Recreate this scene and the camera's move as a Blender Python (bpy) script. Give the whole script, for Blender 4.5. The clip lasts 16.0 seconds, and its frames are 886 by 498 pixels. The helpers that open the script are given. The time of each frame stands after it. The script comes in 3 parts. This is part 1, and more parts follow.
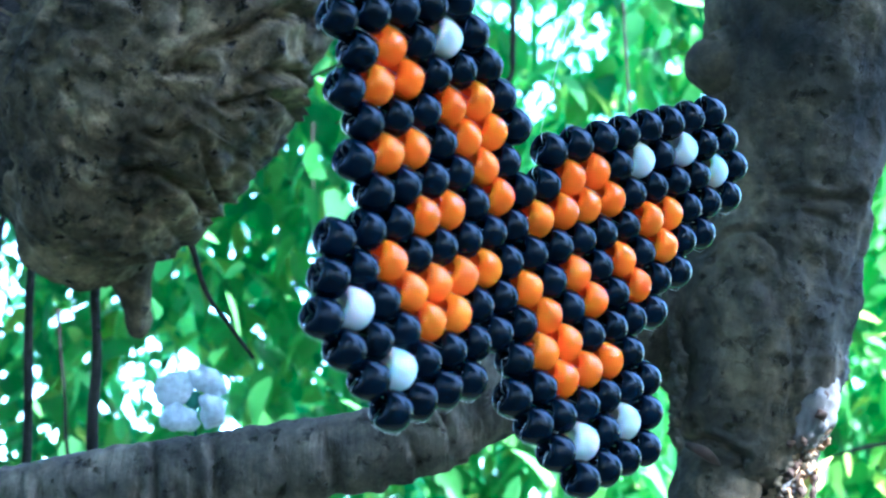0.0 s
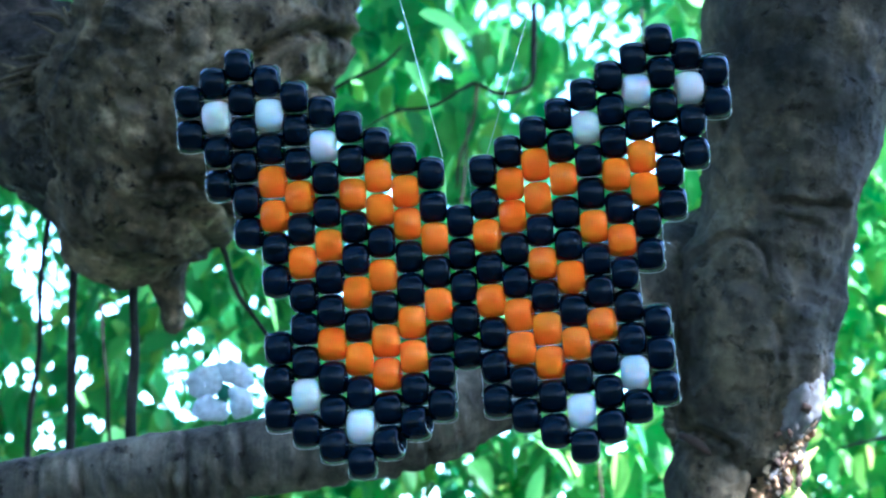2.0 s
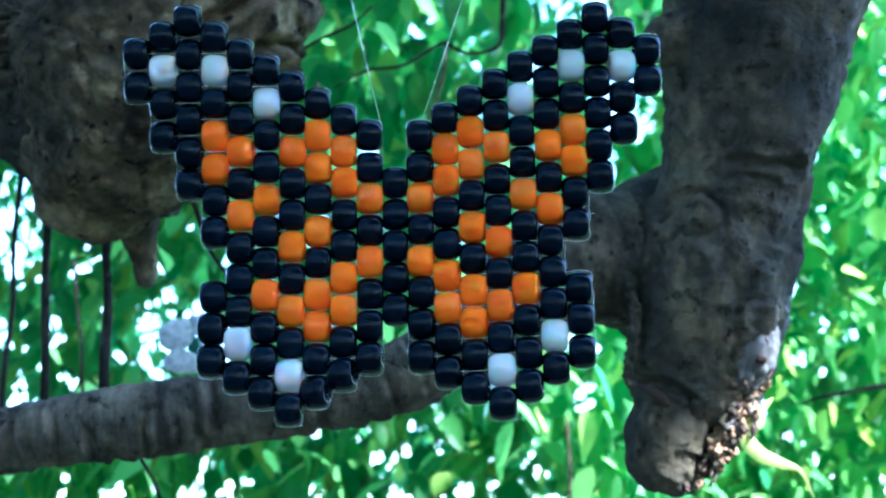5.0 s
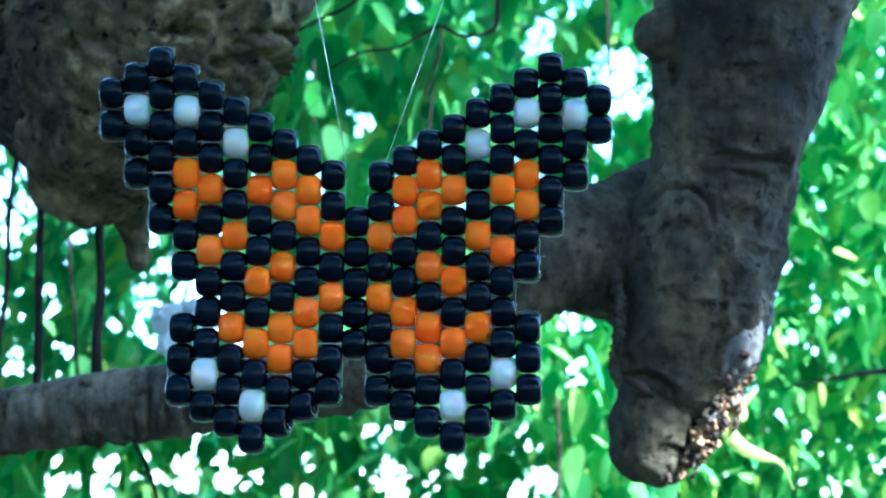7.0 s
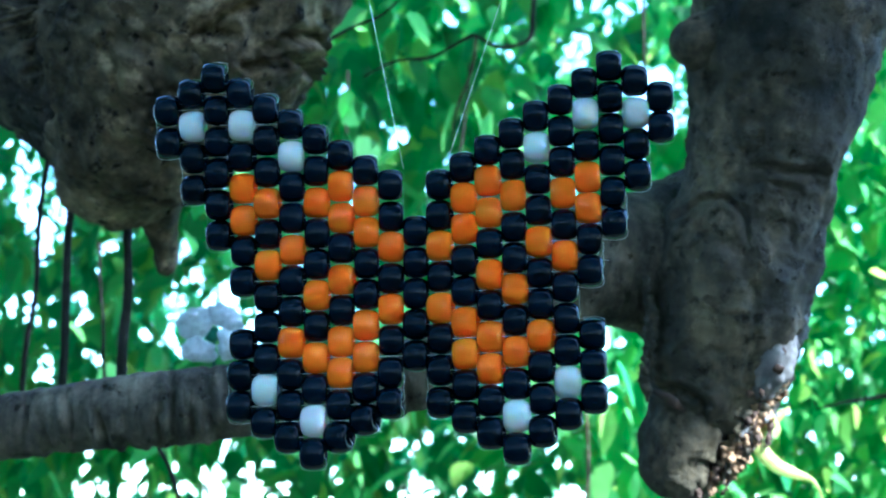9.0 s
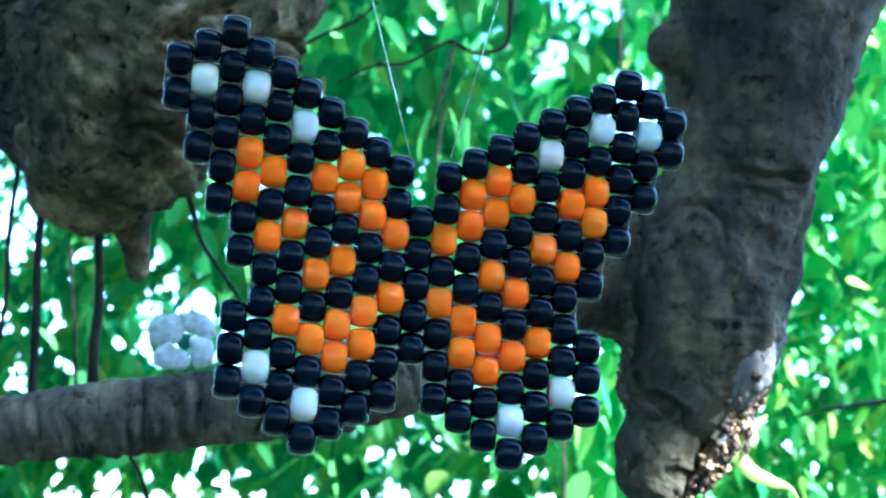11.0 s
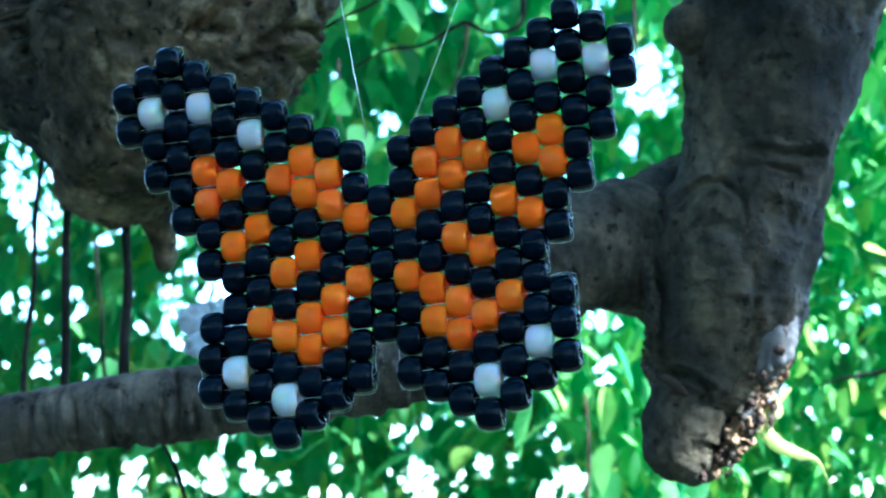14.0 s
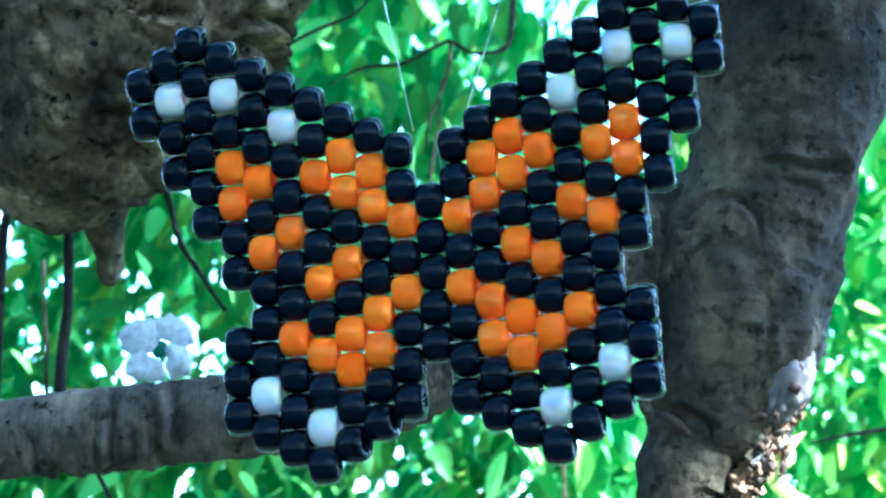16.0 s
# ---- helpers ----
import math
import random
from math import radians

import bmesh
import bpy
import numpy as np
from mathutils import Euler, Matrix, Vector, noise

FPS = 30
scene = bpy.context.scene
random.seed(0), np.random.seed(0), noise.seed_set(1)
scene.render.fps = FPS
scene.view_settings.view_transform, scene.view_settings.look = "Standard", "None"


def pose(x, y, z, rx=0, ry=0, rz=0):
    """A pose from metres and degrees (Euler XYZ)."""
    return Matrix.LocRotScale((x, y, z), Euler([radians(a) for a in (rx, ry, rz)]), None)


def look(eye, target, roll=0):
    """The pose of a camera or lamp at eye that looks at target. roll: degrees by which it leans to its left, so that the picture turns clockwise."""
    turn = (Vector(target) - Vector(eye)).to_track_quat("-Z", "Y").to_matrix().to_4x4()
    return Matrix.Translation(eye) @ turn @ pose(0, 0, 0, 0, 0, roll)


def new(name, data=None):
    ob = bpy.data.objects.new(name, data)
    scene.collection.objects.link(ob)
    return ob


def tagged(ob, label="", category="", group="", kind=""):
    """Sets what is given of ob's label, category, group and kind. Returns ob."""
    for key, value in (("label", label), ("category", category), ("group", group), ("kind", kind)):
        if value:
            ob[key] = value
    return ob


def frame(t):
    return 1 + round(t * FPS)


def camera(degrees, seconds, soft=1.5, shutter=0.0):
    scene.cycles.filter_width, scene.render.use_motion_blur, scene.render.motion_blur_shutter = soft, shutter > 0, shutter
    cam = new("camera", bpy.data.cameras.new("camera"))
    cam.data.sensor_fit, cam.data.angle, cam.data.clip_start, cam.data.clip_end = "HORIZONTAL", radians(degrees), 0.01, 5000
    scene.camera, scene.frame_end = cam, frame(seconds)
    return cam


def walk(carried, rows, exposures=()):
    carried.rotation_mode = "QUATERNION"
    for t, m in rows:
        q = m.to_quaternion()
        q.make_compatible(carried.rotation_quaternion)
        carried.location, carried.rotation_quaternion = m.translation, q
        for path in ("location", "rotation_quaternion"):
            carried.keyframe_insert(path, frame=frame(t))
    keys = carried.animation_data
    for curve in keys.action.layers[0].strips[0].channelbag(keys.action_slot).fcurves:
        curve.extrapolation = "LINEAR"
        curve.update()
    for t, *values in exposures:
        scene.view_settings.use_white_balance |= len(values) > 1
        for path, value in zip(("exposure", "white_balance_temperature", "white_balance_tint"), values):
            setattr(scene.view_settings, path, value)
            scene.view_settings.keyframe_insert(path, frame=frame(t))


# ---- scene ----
cam = camera(34, 16.0, soft=1.9)
cam.data.dof.use_dof, cam.data.dof.focus_distance, cam.data.dof.aperture_fstop = True, 0.41, 27.0
walk(cam, [
    (0.0, pose(-0.0209, 0.0610, 1.7027, 104.14, 1.13, -0.47)),
    (0.5, pose(-0.0199, 0.0349, 1.6941, 104.61, 1.77, -0.44)),
    (1.0, pose(-0.0164, 0.0315, 1.6913, 105.21, 2.01, -0.03)),
    (1.5, pose(-0.0110, 0.0263, 1.6915, 104.94, 1.25, 0.93)),
    (2.0, pose(-0.0070, 0.0211, 1.6970, 103.86, 0.65, 1.27)),
    (2.5, pose(-0.0046, 0.0168, 1.7015, 102.68, 0.31, 0.95)),
    (3.0, pose(-0.0018, 0.0160, 1.7009, 102.12, 0.55, 0.75)),
    (3.5, pose(-0.0018, 0.0151, 1.6932, 102.17, 0.88, 0.44)),
    (4.0, pose(-0.0028, 0.0148, 1.6836, 102.73, 0.91, 0.28)),
    (6.3, pose(-0.0040, -0.0002, 1.7021, 101.78, 0.17, -0.23)),
    (6.5, pose(-0.0035, 0.0002, 1.6980, 101.87, 0.08, -0.40)),
    (7.0, pose(-0.0000, 0.0000, 1.7000, 101.00, -0.00, -0.00)),
    (7.5, pose(-0.0001, 0.0021, 1.6986, 100.73, -0.19, 1.09)),
    (8.0, pose(-0.0004, 0.0038, 1.6980, 100.86, -0.30, 1.57)),
    (8.5, pose(0.0003, 0.0061, 1.6979, 101.30, -0.71, 1.47)),
    (9.0, pose(0.0015, 0.0088, 1.6974, 101.69, -1.21, 1.09)),
    (9.5, pose(0.0027, 0.0120, 1.6969, 102.06, -1.58, 0.65)),
    (10.0, pose(0.0029, 0.0163, 1.6958, 102.31, -1.64, 0.37)),
    (12.5, pose(-0.0034, 0.0101, 1.7018, 101.30, 0.54, 0.82)),
    (13.0, pose(-0.0048, 0.0067, 1.7023, 101.16, 1.20, 1.43)),
    (13.5, pose(-0.0031, 0.0054, 1.7006, 101.30, 1.01, 1.93)),
    (14.0, pose(-0.0022, 0.0067, 1.7001, 101.01, 0.30, 1.03)),
    (14.5, pose(-0.0028, 0.0085, 1.6995, 101.38, -0.16, 0.27)),
    (15.0, pose(-0.0039, 0.0123, 1.6992, 101.57, -0.69, -0.31)),
    (15.5, pose(-0.0029, 0.0397, 1.7055, 101.17, -1.21, -0.48)),
    (16.0, pose(-0.0047, 0.0751, 1.6951, 103.53, -1.31, -0.44)),
], exposures=[(0.0, 4.54, 4550, 9), (0.5, 4.08, 4600, 10), (1.5, 4.32, 4650, 11), (2.5, 4.21, 4650, 13), (4.0, 4.00, 4650, 12), (6.4, 4.02, 4600, 3), (7.0, 3.97, 4600, 3), (8.5, 3.81, 4600, 1), (10.0, 4.16, 4600, 2), (12.5, 4.25, 4600, 3), (13.5, 3.92, 4600, 3), (14.5, 3.81, 4600, 1), (15.2, 3.94, 4600, 2), (15.5, 4.21, 4600, 3), (16.0, 4.50, 4600, 3)])

# ---- light: open shade under a leafy tree, sun behind to the right ----
SUN_UP, SUN_TURN = radians(40), radians(136)
world = bpy.data.worlds.new("sky")
scene.world = world
world.use_nodes = True
wn = world.node_tree.nodes
sky = wn.new("ShaderNodeTexSky")
sky.sky_type, sky.sun_disc = "NISHITA", False
sky.sun_elevation, sky.sun_rotation = SUN_UP, SUN_TURN
wn["Background"].inputs["Strength"].default_value = 0.15
world.node_tree.links.new(sky.outputs["Color"], wn["Background"].inputs["Color"])
sun_dir = Vector((math.sin(SUN_TURN) * math.cos(SUN_UP), math.cos(SUN_TURN) * math.cos(SUN_UP), math.sin(SUN_UP)))
sun_data = bpy.data.lights.new("sun", "SUN")
sun_data.energy, sun_data.angle, sun_data.color = 2.2, radians(0.5), (1.0, 0.95, 0.86)
sun = new("sun", sun_data)
sun.matrix_world = look(sun_dir * 30, (0, 0, 0))


# ---- materials ----
class Nodes:
    """A small helper round one node material."""

    def __init__(self, name):
        self.mat = bpy.data.materials.new(name)
        self.mat.use_nodes = True
        self.tree = self.mat.node_tree
        self.bsdf = self.tree.nodes["Principled BSDF"]
        self.out = self.tree.nodes["Material Output"]

    def node(self, kind, **values):
        n = self.tree.nodes.new(kind)
        for key, value in values.items():
            n.inputs[key.replace("_", " ")].default_value = value
        return n

    def link(self, a, b):
        self.tree.links.new(a, b)

    def coords(self, scale=(1, 1, 1), source="Object"):
        c = self.tree.nodes.new("ShaderNodeTexCoord")
        m = self.tree.nodes.new("ShaderNodeMapping")
        m.inputs["Scale"].default_value = scale
        self.link(c.outputs[source], m.inputs["Vector"])
        return m.outputs["Vector"]

    def noise(self, vector, scale, detail=4.0, rough=0.6):
        n = self.node("ShaderNodeTexNoise", Scale=scale, Detail=detail, Roughness=rough)
        self.link(vector, n.inputs["Vector"])
        return n.outputs["Fac"]

    def ramp(self, fac, stops):
        r = self.tree.nodes.new("ShaderNodeValToRGB")
        e = r.color_ramp.elements
        while len(e) < len(stops):
            e.new(0.5)
        for el, (p, c) in zip(e, stops):
            el.position, el.color = p, (*c, 1)
        self.link(fac, r.inputs["Fac"])
        return r.outputs["Color"]

    def mix(self, fac, a, b, blend="MIX"):
        m = self.tree.nodes.new("ShaderNodeMix")
        m.data_type, m.blend_type = "RGBA", blend
        for value, key in ((fac, 0), (a, 6), (b, 7)):
            if hasattr(value, "links"):
                self.link(value, m.inputs[key])
            else:
                m.inputs[key].default_value = value
        return m.outputs[2]

    def bump(self, height, strength, distance, after=None):
        b = self.node("ShaderNodeBump", Strength=strength, Distance=distance)
        self.link(height, b.inputs["Height"])
        if after is not None:
            self.link(after, b.inputs["Normal"])
        return b.outputs["Normal"]

    def set(self, **values):
        for key, value in values.items():
            socket = self.bsdf.inputs[key.replace("_", " ")]
            if hasattr(value, "links"):
                self.link(value, socket)
            else:
                socket.default_value = value
        return self.mat


def bead_plastic(name, low, high, rough, glow=0.0, spec=0.4):
    n = Nodes(name)
    info = n.tree.nodes.new("ShaderNodeObjectInfo")
    v = n.coords()
    tone = n.ramp(info.outputs["Random"], [(0.0, low), (1.0, high)])
    smear = n.noise(v, 700, 3)
    rr = n.tree.nodes.new("ShaderNodeMapRange")
    rr.inputs["To Min"].default_value, rr.inputs["To Max"].default_value = rough * 0.7, rough * 1.5
    n.link(smear, rr.inputs["Value"])
    relief = n.bump(n.noise(v, 900, 2), 0.10, 0.0004)
    m = n.set(Base_Color=tone, Roughness=rr.outputs["Result"], Normal=relief, Specular_IOR_Level=spec)
    if glow:
        n.set(Subsurface_Weight=glow, Subsurface_Radius=(0.6, 0.3, 0.15), Subsurface_Scale=0.004)
    return m


BLACK = bead_plastic("black_plastic", (0.0009, 0.0038, 0.0090), (0.0014, 0.0050, 0.0125), 0.15, spec=0.11)
ORANGE = bead_plastic("orange_plastic", (0.93, 0.152, 0.001), (0.98, 0.192, 0.002), 0.14, 0.8, 0.18)
WHITE = bead_plastic("white_plastic", (0.56, 0.58, 0.57), (0.64, 0.66, 0.65), 0.16, 0.6)


def nylon():
    n = Nodes("clear_nylon")
    return n.set(Base_Color=(0.93, 0.95, 0.93, 1), Roughness=0.22, Transmission_Weight=0.4, IOR=1.5)


NYLON = nylon()


def bark(name, dark, mid, pale, ring_axis, streak=(1, 1, 1), pitted=0.9, size=34):
    """Smooth grey-brown bark with pores, cracks and lichen; ring_axis stretches the fine grain."""
    n = Nodes(name)
    v = n.coords()
    w = n.coords(ring_axis)
    broad, fine, grain = n.noise(n.coords(streak), size, 6, 0.72), n.noise(v, 240, 6, 0.7), n.noise(w, 130, 6, 0.7)
    tone = n.ramp(broad, [(0.36, dark), (0.52, mid), (0.66, pale)])
    tone = n.mix(0.55, tone, n.ramp(grain, [(0.30, (0.25, 0.22, 0.20)), (0.62, (1.0, 1.0, 1.0))]), "MULTIPLY")
    pits = n.ramp(n.noise(v, 150, 4, 0.6), [(0.33, (0, 0, 0)), (0.41, (1, 1, 1))])
    tone = n.mix(pitted, tone, pits, "MULTIPLY")
    tone = n.mix(n.ramp(n.noise(v, 60, 5), [(0.58, (0, 0, 0)), (0.72, (0.45, 0.45, 0.45))]), tone, (0.075, 0.066, 0.05, 1))
    relief = n.bump(fine, 0.5, 0.0015, n.bump(grain, 0.8, 0.004, n.bump(pits, 0.9, 0.004)))
    return n.set(Base_Color=tone, Roughness=0.88, Normal=relief, Specular_IOR_Level=0.2)


BARK_TRUNK = bark("trunk_bark", (0.024, 0.024, 0.021), (0.080, 0.066, 0.044), (0.19, 0.148, 0.085), (1.2, 1.2, 1.5), streak=(1.0, 1.0, 0.62), pitted=0.45, size=26)
BARK_LIMB = bark("limb_bark", (0.014, 0.012, 0.008), (0.115, 0.088, 0.048), (0.38, 0.290, 0.160), (1.2, 1.2, 1.4), size=24)
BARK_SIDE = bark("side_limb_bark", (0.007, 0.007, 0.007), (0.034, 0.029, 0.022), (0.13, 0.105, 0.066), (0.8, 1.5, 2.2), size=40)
BARK_BRANCH = bark("branch_bark", (0.026, 0.024, 0.019), (0.095, 0.080, 0.057), (0.19, 0.158, 0.110), (1.0, 0.16, 0.16), pitted=0.6, size=44)
TWIG = bark("twig_bark", (0.012, 0.012, 0.010), (0.028, 0.025, 0.019), (0.05, 0.043, 0.032), (1, 1, 1), pitted=0.4)


def leaf_material(name, deep, fresh, through_light, share):
    n = Nodes(name)
    geo = n.tree.nodes.new("ShaderNodeNewGeometry")
    v = n.coords()
    own = geo.outputs["Random Per Island"]
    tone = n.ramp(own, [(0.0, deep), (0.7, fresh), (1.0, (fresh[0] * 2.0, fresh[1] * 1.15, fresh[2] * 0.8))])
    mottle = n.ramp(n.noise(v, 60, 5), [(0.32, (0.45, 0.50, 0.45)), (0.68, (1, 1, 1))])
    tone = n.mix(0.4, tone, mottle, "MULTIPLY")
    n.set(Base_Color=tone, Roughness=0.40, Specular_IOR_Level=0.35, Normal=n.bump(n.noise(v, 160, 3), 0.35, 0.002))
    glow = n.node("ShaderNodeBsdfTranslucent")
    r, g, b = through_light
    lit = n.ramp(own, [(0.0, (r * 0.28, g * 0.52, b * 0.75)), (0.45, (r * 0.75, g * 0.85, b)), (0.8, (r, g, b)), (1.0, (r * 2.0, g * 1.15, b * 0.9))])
    n.link(n.mix(0.5, lit, mottle, "MULTIPLY"), glow.inputs["Color"])
    m = n.node("ShaderNodeMixShader", Fac=share)
    n.link(n.bsdf.outputs[0], m.inputs[1])
    n.link(glow.outputs[0], m.inputs[2])
    n.link(m.outputs[0], n.out.inputs["Surface"])
    return n.mat


LEAF_NEAR = leaf_material("leaf_green", (0.036, 0.130, 0.030), (0.070, 0.210, 0.048), (0.36, 0.72, 0.17), 0.66)
LEAF_FAR = leaf_material("leaf_bright", (0.060, 0.19, 0.060), (0.11, 0.30, 0.10), (0.38, 0.74, 0.19), 0.64)
# Shade put into the colour: darker leaf copy for the added unseen leaves.
LEAF_DIMMED = leaf_material("leaf_dimmed", (0.012, 0.045, 0.014), (0.025, 0.075, 0.022), (0.06, 0.20, 0.05), 0.45)
LEAF_YELLOW = leaf_material("leaf_yellow", (0.55, 0.55, 0.12), (0.65, 0.64, 0.18), (0.85, 0.88, 0.22), 0.5)


def plain(name, base, rough=0.5, wobble=0.3, scale=60):
    n = Nodes(name)
    v = n.coords()
    tone = n.mix(wobble, (*base, 1), n.ramp(n.noise(v, scale), [(0.3, (0.45, 0.45, 0.45)), (0.7, (1, 1, 1))]), "MULTIPLY")
    return n.set(Base_Color=tone, Roughness=rough, Normal=n.bump(n.noise(v, scale * 3), 0.25, 0.001))


PETAL = plain("white_petal", (0.62, 0.66, 0.70), 0.6, 0.85, 300)
HEART = plain("green_flower_centre", (0.02, 0.14, 0.08), 0.6, 0.3, 300)
PALE_WOOD = plain("bare_pale_wood", (0.17, 0.155, 0.145), 0.85, 0.9, 130)
TAN_WOOD = plain("crumbling_tan_wood", (0.34, 0.20, 0.10), 0.9, 0.8, 200)
RUST_WOOD = plain("rotten_red_wood", (0.060, 0.032, 0.018), 0.9, 0.7, 150)
GRASS = plain("earth", (0.034, 0.042, 0.024), 0.9, 0.6, 3)


# ---- mesh helpers ----
def mesh_object(name, verts, faces, material, parent=None, label="", smooth=True):
    me = bpy.data.meshes.new(name)
    me.from_pydata(verts, [], faces)
    me.materials.append(material)
    if smooth:
        me.polygons.foreach_set("use_smooth", [True] * len(me.polygons))
    me.update()
    ob = new(name, me)
    ob.parent = parent
    return tagged(ob, label)


def spline(points, steps):
    """Catmull-Rom through rows of numbers."""
    p = [np.array(q, float) for q in points]
    p = [2 * p[0] - p[1], *p, 2 * p[-1] - p[-2]]
    rows = []
    for a, b, c, d in zip(p, p[1:], p[2:], p[3:]):
        for k in range(steps):
            t = k / steps
            rows.append(0.5 * (2 * b + (c - a) * t + (2 * a - 5 * b + 4 * c - d) * t * t + (3 * b - a - 3 * c + d) * t ** 3))
    rows.append(p[-2])
    return rows


def groove_distance(x, z, line):
    """How far (x, z) lies from a line of points."""
    best = 1.0
    for (ax, az), (bx, bz) in zip(line, line[1:]):
        lx, lz = bx - ax, bz - az
        t = min(1.0, max(0.0, ((x - ax) * lx + (z - az) * lz) / (lx * lx + lz * lz)))
        best = min(best, math.hypot(x - ax - t * lx, z - az - t * lz))
    return best


def tube(points, steps=6, sides=12, rough=0.0, size=30.0, rings=0.0, cap=True, seed=0.0, ridges=0.0, strands=2.2, folds=(), grooves=(), lumps=()):
    """A limb along rows (x, y, z, radius): lumpy by rough (metres), with ring-like folds by rings (share of the radius).
    folds: bark creases across it (row, angle, half span, depth in metres); grooves: creases along points (x, z) with their half
    width and depth, and lumps (x, z, half width, height), both on the side of the path."""
    rows = spline(points, steps)
    verts, faces = [], []
    up = Vector((0.13, -0.3, 1.0)).normalized()
    count = len(rows)
    for i, row in enumerate(rows):
        here, r = Vector(row[:3]), row[3]
        ahead = (Vector(rows[min(i + 1, count - 1)][:3]) - Vector(rows[max(i - 1, 0)][:3])).normalized()
        side = ahead.cross(up)
        if side.length < 0.1:
            side = ahead.cross(Vector((1, 0, 0)))
        side.normalize()
        up = side.cross(ahead).normalized()
        fold = 1 + rings * (noise.noise(Vector((i * 0.33, seed, 0))) + 0.6 * noise.noise(Vector((i * 0.9, seed, 5))))
        for k in range(sides):
            a = 2 * math.pi * k / sides
            out = math.cos(a) * side + math.sin(a) * up
            q = here + out * r * fold
            if ridges:
                line = 1 - abs(noise.noise(Vector((math.cos(a) * strands, math.sin(a) * strands, i * 0.045 + seed))))
                q -= out * ridges * (line ** 7 - 0.25 * noise.noise(Vector((math.cos(a) * 5, math.sin(a) * 5, i * 0.09 + seed))))
            if rough:
                s = Vector((seed, seed * 2, 0))
                q += out * rough * (noise.fractal(q * size + s, 0.8, 2.1, 5) + 0.45 * noise.noise(q * size * 4 + s))
            for i0, a0, span, deep in folds:
                turn = (a - a0 + math.pi) % (2 * math.pi) - math.pi
                off = i - i0 - 2.2 * (turn / span) ** 2
                if abs(turn) < span and abs(off) < 4:
                    q -= out * deep * (math.exp(-off * off / 0.9) - 0.45 * math.exp(-(off - 2.2) ** 2 / 2.0)) * (1 - (turn / span) ** 2)
            if out.y < 0.35:
                for line, wide, deep in grooves:
                    d = groove_distance(q.x, q.z, line) / wide
                    if d < 2.5:
                        q -= out * deep * (math.exp(-d * d) - 0.30 * math.exp(-(d - 1.5) ** 2 / 0.5))
                for x, z, wide, high in lumps:
                    d = math.hypot(q.x - x, q.z - z) / wide
                    if d < 2.5:
                        q += out * high * (math.exp(-d * d) - 0.7 * math.exp(-(d - 1.25) ** 2 / 0.06))
            verts.append(q[:])
    for i in range(count - 1):
        for k in range(sides):
            a, b = i * sides + k, i * sides + (k + 1) % sides
            faces.append((a, b, b + sides, a + sides))
    if cap:
        for start, row, rev in ((0, rows[0], 1), ((count - 1) * sides, rows[-1], 0)):
            verts.append(tuple(np.mean(verts[start:start + sides], axis=0)))
            mid = len(verts) - 1
            for k in range(sides):
                a, b = start + k, start + (k + 1) % sides
                faces.append((b, a, mid) if rev else (a, b, mid))
    return verts, faces


# ---- the ground under the trees ----
def build_ground():
    n, half = 24, 150.0
    verts = [(-half + 2 * half * i / n, -half + 2 * half * j / n, 0.05 * noise.noise(Vector((i * 0.7, j * 0.7, 0)))) for j in range(n + 1) for i in range(n + 1)]
    faces = [(j * (n + 1) + i, j * (n + 1) + i + 1, (j + 1) * (n + 1) + i + 1, (j + 1) * (n + 1) + i) for j in range(n) for i in range(n)]
    tagged(mesh_object("ground", verts, faces, GRASS), "short grass and earth under the trees", "ground", kind="structure")


